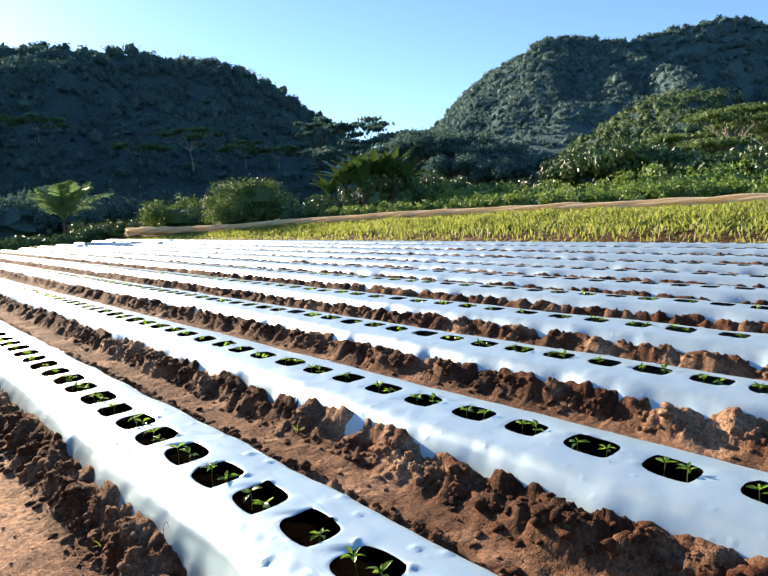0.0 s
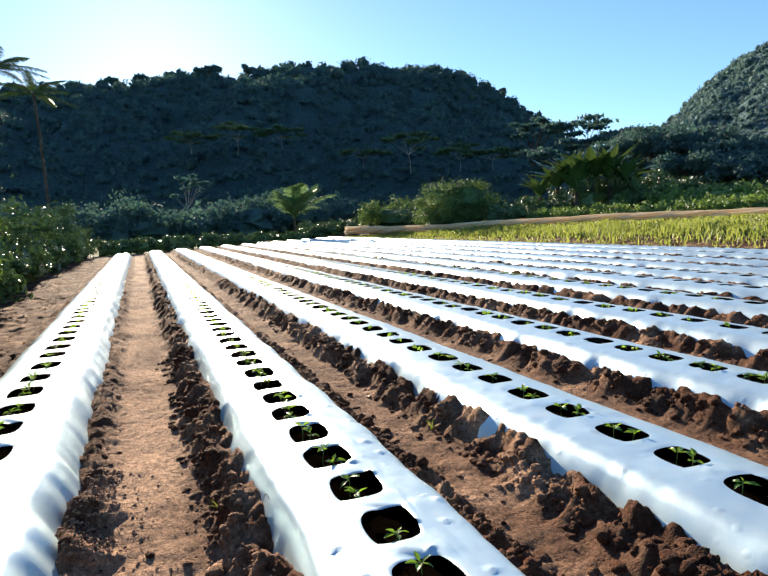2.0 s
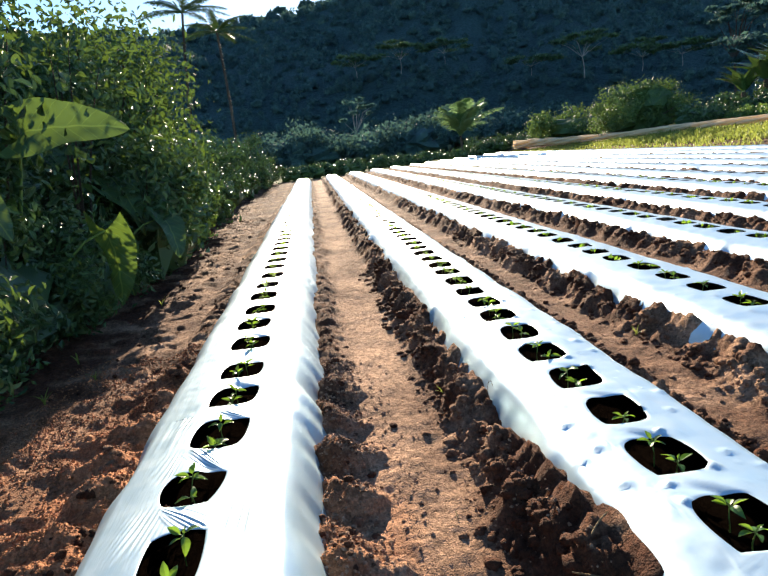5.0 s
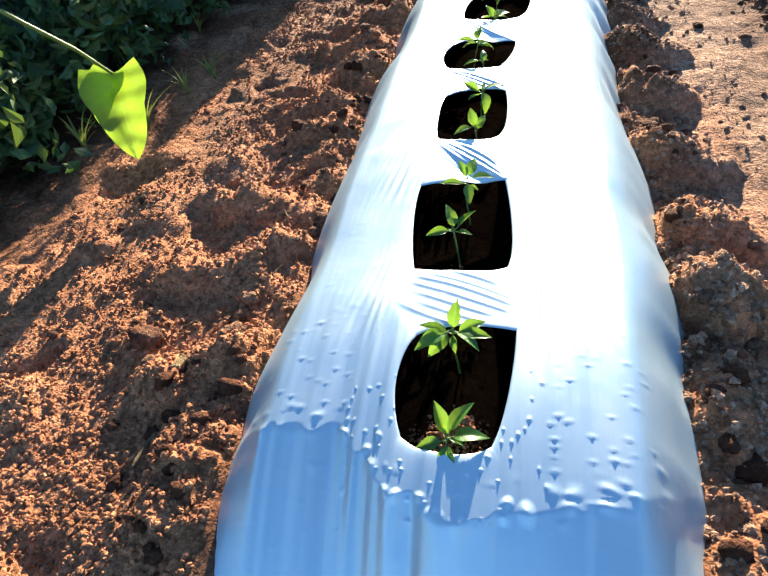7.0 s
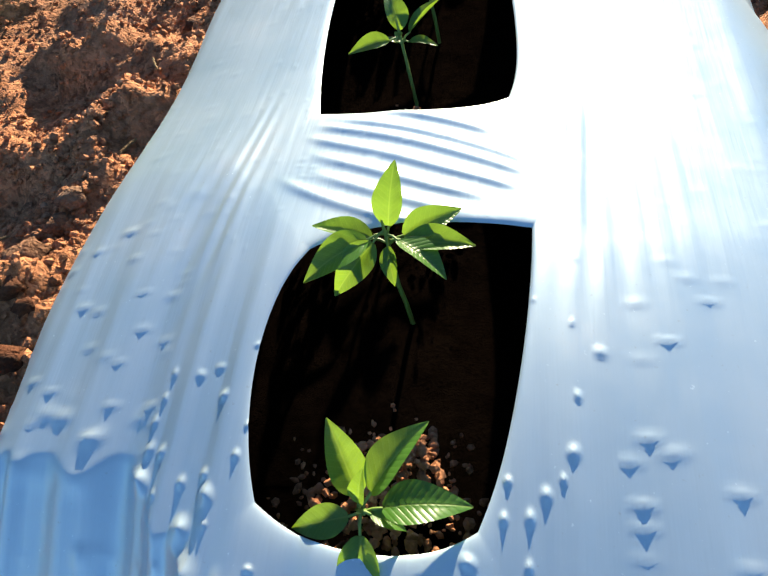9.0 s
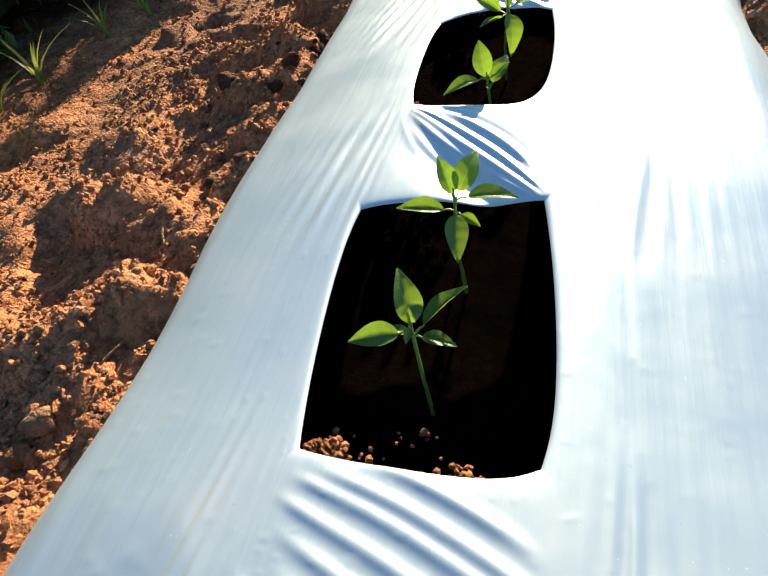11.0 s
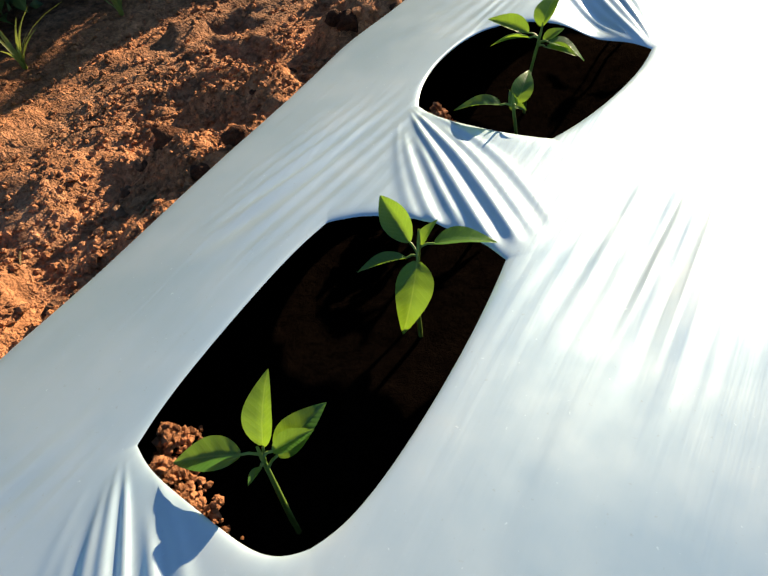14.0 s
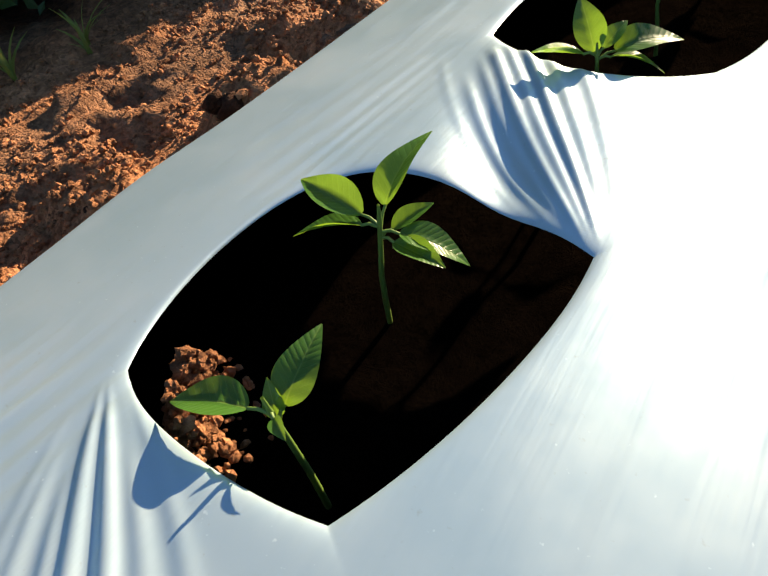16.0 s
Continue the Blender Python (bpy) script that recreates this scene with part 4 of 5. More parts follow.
def scatter_clods(name, label, spots, seed, detail=1, tone=None):
    """Many soil crumbs, joined: spots of (x, y, z, size)."""
    base = [clod_mesh(seed + n, SOIL, detail) for n in range(4)]
    shapes = []
    for me in base:
        co = np.zeros(len(me.vertices) * 3)
        me.vertices.foreach_get("co", co)
        fa = np.array([p.vertices[:] for p in me.polygons])
        shapes.append((co.reshape(-1, 3), fa))
    rng = np.random.default_rng(seed)
    vs, fs, n = [], [], 0
    for x, y, z, s in spots:
        co, fa = shapes[rng.integers(4)]
        a = rng.random() * 6.28
        r = np.array([[math.cos(a), -math.sin(a), 0], [math.sin(a), math.cos(a), 0], [0, 0, 1]])
        vs.append(co @ r.T * s * np.array([1, 0.7 + 0.6 * rng.random(), 0.7 + 0.5 * rng.random()]) + (x, y, z))
        fs.append(fa + n)
        n += len(co)
    ob = new(name, np_mesh(name, np.concatenate(vs), np.concatenate(fs), SOIL, detail > 1))
    if tone:
        ob.data.attributes.new(tone, "FLOAT", "POINT").data.foreach_set("value", np.repeat(rng.uniform(0.5, 1.0, len(spots)), [len(v) for v in vs]))
    tagged(ob, label, "soil clods", kind="stuff")


def clod_spots(count, seed, x0, x1, y0, y1, lo, hi, beds, thin=1.5):
    rng = np.random.default_rng(seed)
    x, y = rng.uniform(x0, x1, count), y0 + (y1 - y0) * rng.random(count) ** thin
    keep = np.ones(count, bool)
    for cx in beds:
        dx = np.abs(x - cx)
        keep &= dx > 0.37
        keep &= (dx < 0.58) | (dx > 0.9) | (x < -0.37) | (rng.random(count) < 0.25)
    keep &= (fbm(x * 5, y * 5, 3, seed) + 0.7 > rng.random(count) * 0.7)
    keep &= (x > -0.95 + 0.5 * fbm(y * 3, x * 0, 2, seed)) | (rng.random(count) < 0.4)
    x, y = x[keep], y[keep]
    s = lo + (hi - lo) * rng.random(len(x)) ** 2.5
    z = ground_height(x, y) + s * 0.25
    return np.stack([x, y, z, s], -1)


scatter_clods("soil_crumbs", "small crumbs of reddish soil on the furrows", clod_spots(16000, 21, -0.36, 2.2, 0.2, 5.5, 0.003, 0.010, BED_X, 1.8), 5, 0, "dry")
scatter_clods("soil_clods", "lumps of reddish soil heaped along the beds", clod_spots(800, 22, -1.3, 6, 0.2, 9, 0.012, 0.03, BED_X), 6, 2)
scatter_clods("soil_crumbs", "fine dry orange crumbs of soil beside the bed", clod_spots(34000, 24, -1.25, -0.38, 0.3, 4.2, 0.0026, 0.0090, BED_X, 1.7), 7, 1, "warm")
scatter_clods("soil_crumbs", "crumbs of reddish soil on the heaps beside the bed", clod_spots(9000, 25, 0.36, 0.75, 0.4, 3.6, 0.003, 0.011, BED_X, 1.4), 8, 1, "dry")
ridge_spots = []
rr = np.random.default_rng(23)
for k, n in ((0, 500), (1, 2600), (2, 2200), (3, 1500), (4, 1000)):
    side = np.where(rr.random(n) < (0.5 if k == 0 else 0.65), -1, 1)
    x = BED_X[k] + side * (0.45 + 0.075 * rr.normal(size=n))
    y = 0.25 + (4.0 + 2.2 * k) * rr.random(n) ** 1.2
    s = 0.006 + (0.018 if k == 0 else 0.028) * rr.random(n) ** 2.4
    keep = np.abs(x - BED_X[k]) > 0.41
    x, y, s = x[keep], y[keep], s[keep]
    ridge_spots.append(np.stack([x, y, ground_height(x, y) - s * 0.15, s], -1))
scatter_clods("soil_clods", "crumbly clods of soil heaped along the beds", np.concatenate(ridge_spots), 15, 2)


# ---- broad-leaved plants and bushes along the field's edge ----
HANG = make_leaf("hanging leaf", [(0.2, (0.10, 0.20, 0.025)), (0.5, (0.15, 0.27, 0.03)), (0.85, (0.2, 0.33, 0.045))], 0.45, 0.5, 9, (0.42, 0.66, 0.04), 0.0, 24.0)
TARO_LEAF = leaf_mesh("blade", BROAD, 0.72, 0.55, 0.30, 40, 0.045, 0.24)
ROUND_LEAF = leaf_mesh("blade", BROAD, 0.75, 0.4, 0.2, 10, 0.02)
HANG_LEAF = leaf_mesh("blade", HANG, 0.74, 0.12, 0.55, 40, 0.05, 0.05)


def blade_at(name, mesh, parent, foot, tip, roll=0.0):
    """A leaf blade under parent from its foot to its tip."""
    y = (Vector(tip) - Vector(foot))
    size = y.length
    y.normalize()
    x = y.cross(Vector((0, 0, 1)))
    x = x.normalized() if x.length > 0.05 else Vector((1, 0, 0))
    z = x.cross(y)
    m = Matrix((x, y, z)).transposed().to_4x4()
    ob = part(name, mesh, parent)
    ob.matrix_local = Matrix.Translation(foot) @ m @ Matrix.Rotation(radians(roll), 4, "Y") @ Matrix.Scale(size, 4)
    return ob


def taro(x, y, leaves, label, seed):
    """A broad-leaved plant: leaves of (foot of blade, tip of blade, roll), from its root."""
    root = new("taro_plant")
    root.location = (x, y, float(ground_height(np.array([x]), np.array([y]))[0]))
    rng = random.Random(seed)
    for foot, tip, roll in leaves:
        f = Vector(foot) - root.location
        t = Vector(tip) - root.location
        b = Build()
        mid = Vector((f.x * 0.35 + rng.uniform(-0.05, 0.05), f.y * 0.35, f.z * 0.65))
        tube(b, [(0, 0, -0.03), tuple(mid * 0.55), tuple(mid), tuple(mid.lerp(f, 0.6) + Vector((0, 0, 0.05))), tuple(f)], [0.022, 0.017, 0.013, 0.010, 0.007], 7)
        stalk = part("leaf_stalk", b.mesh("leaf_stalk", STEM), root)
        blade_at("leaf_blade", TARO_LEAF, stalk, f, t, roll)
    return tagged(root, label, "taro plant", "taro plants at the field edge")


taro(-1.95, 6.35, [((-1.46, 6.18, 0.56), (-1.35, 5.86, 0.23), 12), ((-1.22, 7.0, 0.78), (-0.94, 6.63, 0.49), -15), ((-1.76, 6.88, 1.12), (-1.31, 7.01, 0.73), 20), ((-2.27, 6.12, 0.92), (-2.53, 5.60, 0.54), -10), ((-2.02, 7.01, 1.24), (-1.83, 7.65, 0.92), 0), ((-1.63, 5.99, 0.41), (-1.57, 5.54, -0.04), -25)],
     "taro plant with large drooping bright green leaves", 1)
taro(-1.95, 2.75, [((-1.75, 2.55, 1.15), (-1.28, 2.80, 0.84), 62), ((-1.95, 2.2, 1.38), (-1.62, 2.15, 1.12), 55), ((-2.3, 3.1, 1.5), (-2.1, 3.55, 1.3), 5), ((-2.3, 2.4, 1.2), (-2.7, 2.1, 1.0), 0)],
     "taro plant with backlit yellow-green leaves on tall stalks", 2)
taro(-2.2, 4.2, [((-2.15, 3.9, 1.95), (-1.55, 3.8, 1.75), 50), ((-2.4, 4.6, 2.1), (-2.0, 5.0, 1.9), -10), ((-2.5, 3.9, 1.9), (-3.0, 3.6, 1.7), 0), ((-1.9, 4.7, 1.8), (-1.55, 5.1, 1.55), 14), ((-1.8, 4.2, 1.35), (-1.4, 4.1, 1.05), 14)],
     "tall taro plant with dark shaded leaves", 3)
taro(-2.1, 7.6, [((-1.75, 7.2, 1.25), (-1.40, 6.9, 0.9), 10), ((-1.85, 7.8, 1.45), (-1.50, 8.1, 1.15), -10), ((-2.35, 7.2, 1.6), (-2.65, 6.9, 1.3), 0), ((-2.15, 7.9, 1.7), (-1.90, 8.4, 1.5), 5), ((-1.65, 7.6, 0.8), (-1.30, 7.5, 0.5), 20)],
     "taro plant with green leaves beside the furrow", 4)
taro(-1.85, 4.9, [((-1.20, 5.05, 0.85), (-1.12, 5.30, 0.30), 10), ((-1.55, 4.8, 1.63), (-0.88, 4.75, 1.72), 60), ((-2.1, 5.2, 1.5), (-2.4, 5.5, 1.2), 0)],
     "taro plant with huge drooping leaves over the furrow edge", 6)
taro(-1.80, 3.5, [((-1.64, 3.4, 1.62), (-1.26, 3.3, 1.84), 65), ((-2.1, 3.3, 1.4), (-2.5, 3.1, 1.15), 0)],
     "taro plant with a large shaded leaf held upright", 7)
taro(-2.0, 8.7, [((-1.66, 8.46, 0.95), (-1.14, 8.33, 0.30), 15), ((-1.60, 8.9, 1.2), (-1.15, 8.8, 0.75), 10), ((-2.2, 9.0, 1.5), (-2.5, 9.4, 1.2), 0)],
     "taro plant with long green leaves hanging over the furrow", 8)
taro(-1.8, 10.3, [((-1.50, 10.0, 0.9), (-1.25, 9.5, 0.42), 10), ((-1.50, 10.6, 0.95), (-1.20, 10.3, 0.6), -10), ((-2.00, 10.1, 1.1), (-2.20, 9.7, 0.8), 0)],
     "low taro plant with shiny leaves", 5)

# the long-stalked leaf that hangs over the furrow
hang = new("climbing_plant")
hang.location = (-1.75, 1.25, 0.0)
hb = Build()
tube(hb, [(0, 0, -0.05), (0.08, 0.02, 0.5), (0.25, 0.05, 0.72), (0.50, 0.20, 0.68), (0.60, 0.42, 0.42), (0.595, 0.535, 0.30)], [0.012, 0.010, 0.008, 0.0065, 0.0055, 0.005], 8)
part("stalk", hb.mesh("stalk", STEM), hang)
blade_at("leaf_blade", HANG_LEAF, hang, (0.595, 0.535, 0.30), (0.68, 0.37, 0.10), 0)
blade_at("leaf_blade", HANG_LEAF, hang, (0.595, 0.535, 0.30), (0.56, 0.42, 0.19), -20)
tagged(hang, "single yellow-green leaf hanging from a long bent stalk", "plant")


def bush(name, x, y, width, height, leaf, count, seed, label, category, mat=None, group="", clusters=9, base=None, bark=None, depth=None):
    """A leafy bush: several stems and a crown of many leaves in uneven clusters."""
    rng = np.random.default_rng(seed)
    z0 = float(ground_height(np.array([float(x)]), np.array([float(y)]))[0]) if base is None else base
    root = new(name)
    root.location = (x, y, z0)
    stems, crown = Build(), Build()
    for n in range(clusters):
        a, r = rng.random() * 6.28, width * 0.5 * math.sqrt(rng.random())
        top = np.array([math.cos(a) * r, math.sin(a) * r * (depth or 1), height * (0.30 + 0.62 * rng.random() * (1 - 0.5 * (2 * r / width) ** 2))])
        tube(stems, [(top[0] * 0.15, top[1] * 0.15, -0.1), tuple(top * 0.5 + rng.normal(size=3) * 0.04 * height), tuple(top)], [0.012 * height, 0.008 * height, 0.003 * height], 5)
        leaf_cloud(crown, rng, top, max(width, height) * (0.16 + 0.12 * rng.random()), count // clusters, leaf, 0.9, 0.35, leaf < 0.06)
    core = Build()
    crown_blob(core, rng, (0, 0, 0), 1.0, 11, 8)
    crown.add(core.v[0] * np.array([width * 0.36, width * 0.36 * (depth or 1), height * 0.40]) + np.array([0, 0, height * 0.34]), core.f[0])
    part("stems", stems.mesh("stems", bark or BARK), root)
    part("crown", crown.mesh("crown", mat or BUSH, False), root)
    return tagged(root, label, category, group)


rng = random.Random(77)
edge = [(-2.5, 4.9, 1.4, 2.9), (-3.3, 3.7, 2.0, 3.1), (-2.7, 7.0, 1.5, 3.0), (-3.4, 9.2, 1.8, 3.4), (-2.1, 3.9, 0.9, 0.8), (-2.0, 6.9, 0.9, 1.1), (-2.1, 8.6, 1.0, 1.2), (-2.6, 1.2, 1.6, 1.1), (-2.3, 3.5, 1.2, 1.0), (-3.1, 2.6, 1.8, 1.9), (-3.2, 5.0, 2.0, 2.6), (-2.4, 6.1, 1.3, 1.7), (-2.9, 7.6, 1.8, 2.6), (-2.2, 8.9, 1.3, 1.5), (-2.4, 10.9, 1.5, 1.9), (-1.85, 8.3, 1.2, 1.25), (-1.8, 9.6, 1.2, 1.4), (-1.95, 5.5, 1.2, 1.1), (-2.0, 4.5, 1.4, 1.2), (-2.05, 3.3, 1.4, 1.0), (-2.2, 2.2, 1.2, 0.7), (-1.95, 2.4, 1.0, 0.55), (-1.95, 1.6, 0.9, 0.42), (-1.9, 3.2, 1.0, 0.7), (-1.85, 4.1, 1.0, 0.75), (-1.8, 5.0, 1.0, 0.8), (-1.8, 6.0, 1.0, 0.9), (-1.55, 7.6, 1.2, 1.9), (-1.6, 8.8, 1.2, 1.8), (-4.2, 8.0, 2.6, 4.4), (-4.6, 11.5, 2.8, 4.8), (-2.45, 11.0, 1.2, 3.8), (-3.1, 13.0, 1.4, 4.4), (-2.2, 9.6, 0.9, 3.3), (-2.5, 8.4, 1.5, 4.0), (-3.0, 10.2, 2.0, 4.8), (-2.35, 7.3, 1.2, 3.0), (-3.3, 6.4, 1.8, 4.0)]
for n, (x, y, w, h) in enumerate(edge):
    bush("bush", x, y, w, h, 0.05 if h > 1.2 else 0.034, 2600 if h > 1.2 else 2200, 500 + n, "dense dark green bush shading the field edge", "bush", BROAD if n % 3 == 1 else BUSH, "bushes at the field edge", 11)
for n in range(14):
    y = 11.5 + n * 1.75
    bush("bush", -2.05 + 0.02 * n - 0.35 * (n % 2) + rng.uniform(-0.2, 0.2), y, rng.uniform(1.1, 1.7), rng.uniform(1.2, 2.1) + (0.5 if n % 4 == 2 else 0), 0.055, 1500, 520 + n, "sunlit green bush along the field edge", "bush", BUSH, "bushes at the field edge", 10)
for n in range(7):
    bush("bush", -4.6 - (n % 3), 2.5 + n * 5.2, 3.4, 3.0 + rng.uniform(-0.4, 0.6), 0.11, 1500, 540 + n, "tall dark bush behind the field edge", "bush", BUSH, "bushes at the field edge", 11)


def climber(x, y, height, seed, leaf=0.10):
    """A tall thin shrub with single round leaves against the light."""
    rg = random.Random(seed)
    root = new("tall_shrub")
    root.location = (x, y, 0)
    for s in range(4):
        b = Build()
        dx, dy = rg.uniform(-0.1, 0.5), rg.uniform(-0.5, 0.5)
        pts = [(dx * t * t, dy * t, height * t * rg.uniform(0.93, 1.0)) for t in (0, 0.25, 0.5, 0.75, 1)]
        tube(b, pts, [0.018, 0.014, 0.011, 0.008, 0.004], 6)
        part("stem", b.mesh("stem", BARK), root)
        for k in range(13):
            t = 0.3 + 0.7 * rg.random()
            foot = Vector((dx * t * t, dy * t, height * t * 0.97))
            out = Vector((rg.uniform(-1, 1), rg.uniform(-1, 1), rg.uniform(-0.9, 0.2))).normalized()
            foot = foot + out * rg.uniform(0.05, 0.22)
            blade_at("leaf_blade", ROUND_LEAF, root, foot, foot + out * leaf * rg.uniform(0.7, 1.4), rg.uniform(-60, 60))
    return tagged(root, "thin tall shrub with backlit yellow-green leaves", "shrub")


climber(-1.75, 6.1, 2.45, 3)
climber(-2.0, 5.0, 2.6, 4)
climber(-1.9, 9.4, 2.6, 5)


# ---- creeping weeds and grass tufts ----
def tuft(x, y, blades, height, seed, label="small tuft of green grass in the soil"):
    rg = random.Random(seed)
    root = new("grass_tuft")
    root.location = (x, y, float(ground_height(np.array([x]), np.array([y]))[0]) - 0.005)
    for n in range(blades):
        a, lean, h = rg.uniform(0, 6.28), rg.uniform(0.3, 0.9), height * rg.uniform(0.6, 1.15)
        w = 0.0035 + 0.0025 * rg.random()
        rows = []
        for i in range(6):
            t = i / 5
            px, pz = lean * h * t ** 1.7, h * t * (1 - 0.35 * lean * t)
            ww = w * (1 - t) ** 0.6 + 0.0004
            for s in (-1, 0, 1):
                rows.append((math.cos(a) * px - math.sin(a) * s * ww, math.sin(a) * px + math.cos(a) * s * ww, pz + abs(s) * ww * 0.5))
        part("blade", np_mesh("blade", rows, grid_faces(6, 3), GRASS), root)
    return tagged(root, label, "grass", "grass tufts")


for n, (x, y, k, h) in enumerate([(-1.28, 2.02, 9, 0.16), (-1.24, 2.29, 7, 0.13), (-1.29, 1.87, 6, 0.10), (-1.42, 1.82, 8, 0.14), (-1.21, 2.46, 7, 0.12), (-1.18, 2.44, 5, 0.08), (-1.21, 3.53, 7, 0.13), (-1.5, 1.9, 8, 0.12), (-1.05, 3.9, 5, 0.08), (-1.3, 4.3, 6, 0.1), (-1.1, 5.9, 7, 0.12), (-1.5, 3.0, 7, 0.12), (1.02, 2.9, 4, 0.07), (2.35, 3.4, 5, 0.08)]):
    tuft(x, y, k, h, 60 + n)

weeds = Build()
wr = np.random.default_rng(31)
for n in range(330):
    x, y = -1.42 - abs(wr.normal()) * 0.55, 0.9 + 10 * wr.random() ** 1.3
    z = 0.06 + 0.35 * wr.random() * min(1, (-1.2 - x) * 1.1)
    leaf_cloud(weeds, wr, (x, y, z), 0.13, 16, 0.028, 0.7, 0.2)
ob = new("creeping_weeds", weeds.mesh("creeping_weeds", BROAD, False))
tagged(ob, "low creeping weeds with small dark leaves", "weeds", kind="stuff")


# ---- small things on the soil ----
def straw_piece(name, x, y, length, thick, turn, mat, label, lift=0.004, tilt=0.0):
    b = Build()
    n = 6
    pts = [((i / n - 0.5) * length, 0.06 * length * math.sin(2.2 * i / n), 0.02 * length * math.sin(3 * i / n)) for i in range(n + 1)]
    tube(b, pts, [thick * (0.6 if i in (0, n) else 1) for i in range(n + 1)], 6)
    ob = new(name, b.mesh(name, mat))
    z = float(ground_height(np.array([float(x)]), np.array([float(y)]))[0])
    ob.matrix_world = pose(x, y, z + thick + lift, 0, tilt, turn)
    return tagged(ob, label, "straw", "straw bits")


for n, (x, y, ln, th, a) in enumerate([(-0.56, 0.66, 0.07, 0.004, 80), (-0.50, 1.37, 0.045, 0.0022, 120), (1.16, 1.45, 0.12, 0.003, 40), (1.26, 1.52, 0.10, 0.003, 70), (-0.62, 1.0, 0.05, 0.002, 30), (-0.70, 1.6, 0.04, 0.002, 140), (-0.55, 1.75, 0.05, 0.002, 95), (-0.66, 2.1, 0.045, 0.002, 20), (0.62, 1.1, 0.08, 0.0035, 10), (1.08, 1.35, 0.09, 0.0028, 150), (-0.48, 1.95, 0.04, 0.002, 60), (0.85, 1.9, 0.05, 0.002, 85), (-0.8, 0.9, 0.06, 0.002, 170), (-0.45, 1.13, 0.07, 0.003, 75)]):
    straw_piece("straw", x, y, ln, th, a, STRAW, "dry pale straw lying on the soil")

# curved chip of pale bark, standing in the clods
rows = []
for i in range(7):
    for j in range(6):
        a = (j / 5 - 0.5) * 1.7
        rows.append((0.012 * math.sin(a), -0.008 * math.cos(a), i / 6 * 0.055 + 0.002 * math.sin(j * 2.1 + i)))
chip = new("bark_chip", np_mesh("bark_chip", rows, grid_faces(7, 6), STRAW))
chip.matrix_world = pose(-0.54, 0.80, float(ground_height(np.array([-0.54]), np.array([0.80]))[0]) + 0.034, -115, 10, 8)
sol = chip.modifiers.new("thick", "SOLIDIFY")
sol.thickness = 0.003
tagged(chip, "pale curved chip of bark on the clods", "bark chip")

# cut bamboo peg that holds the end of the film
peg = new("bamboo_peg")
peg.matrix_world = pose(-0.17, 0.365, 0.04, 55, 0, -6)
pb = Build()
tube(pb, [(0, 0, -0.25), (0, 0, -0.1), (0, 0, 0.0)], [0.016, 0.0165, 0.017], 14)
part("shaft", pb.mesh("shaft", BARK), peg)
pb = Build()
ring = [(0.0145 * math.cos(2 * math.pi * s / 14), 0.0145 * math.sin(2 * math.pi * s / 14), 0.0) for s in range(14)]
pb.add(np.array(ring + [(0, 0, 0.003)] * 14), grid_faces(2, 14, 0, True))
tube(pb, [(0, 0, -0.004), (0, 0, 0.002)], [0.0145, 0.0145], 14)
part("cut_end", pb.mesh("cut_end", STRAW), peg, "pale cut end")
tagged(peg, "brown bamboo peg with a pale cut end pinning the film", "peg")

# thin wire loop beside the second bed
wb = Build()
tube(wb, [(0.02 * math.cos(a), 0.0, 0.06 * math.sin(a)) for a in np.linspace(-0.4, 3.54, 12)], [0.0013] * 12, 5)
wire = new("wire_loop", wb.mesh("wire_loop", BARK))
wire.matrix_world = pose(1.18, 2.58, 0.14, 0, 0, 30)
tagged(wire, "thin wire loop pegging the film edge", "wire")

# lit crumbs in the holes
spots = []
cr = np.random.default_rng(8)
for cx, cy, r, n in [(0.010, 0.645, 0.060, 420), (0.030, 0.668, 0.030, 160), (-0.078, 0.985, 0.028, 240), (0.03, 0.982, 0.024, 50), (-0.094, 1.440, 0.020, 260), (-0.078, 1.418, 0.020, 260), (-0.056, 1.408, 0.018, 200), (-0.034, 1.402, 0.014, 90), (-0.108, 1.858, 0.022, 300), (-0.094, 1.838, 0.020, 260), (-0.072, 1.826, 0.016, 160), (-0.01, 1.01, 0.02, 10)]:
    for _ in range(n):
        px, py = cx + cr.normal() * r * 0.5, cy + cr.normal() * r * 0.4
        near = 0.077 * max(0, 1 - 0.5 * math.hypot(px - cx, py - cy) / r)
        spots.append((px, py, float(soil_height(np.array([px]), np.array([py]), 0)[0]) + near * (0.75 + 0.25 * cr.random()), 0.0013 + 0.0032 * cr.random() ** 2))
scatter_clods("soil_crumbs", "reddish soil crumbs in the film holes", spots, 9, 1, "warm")


# ---- trees ----
def ground_z(x, y):
    return float(ground_height(np.array([float(x)]), np.array([float(y)]))[0])


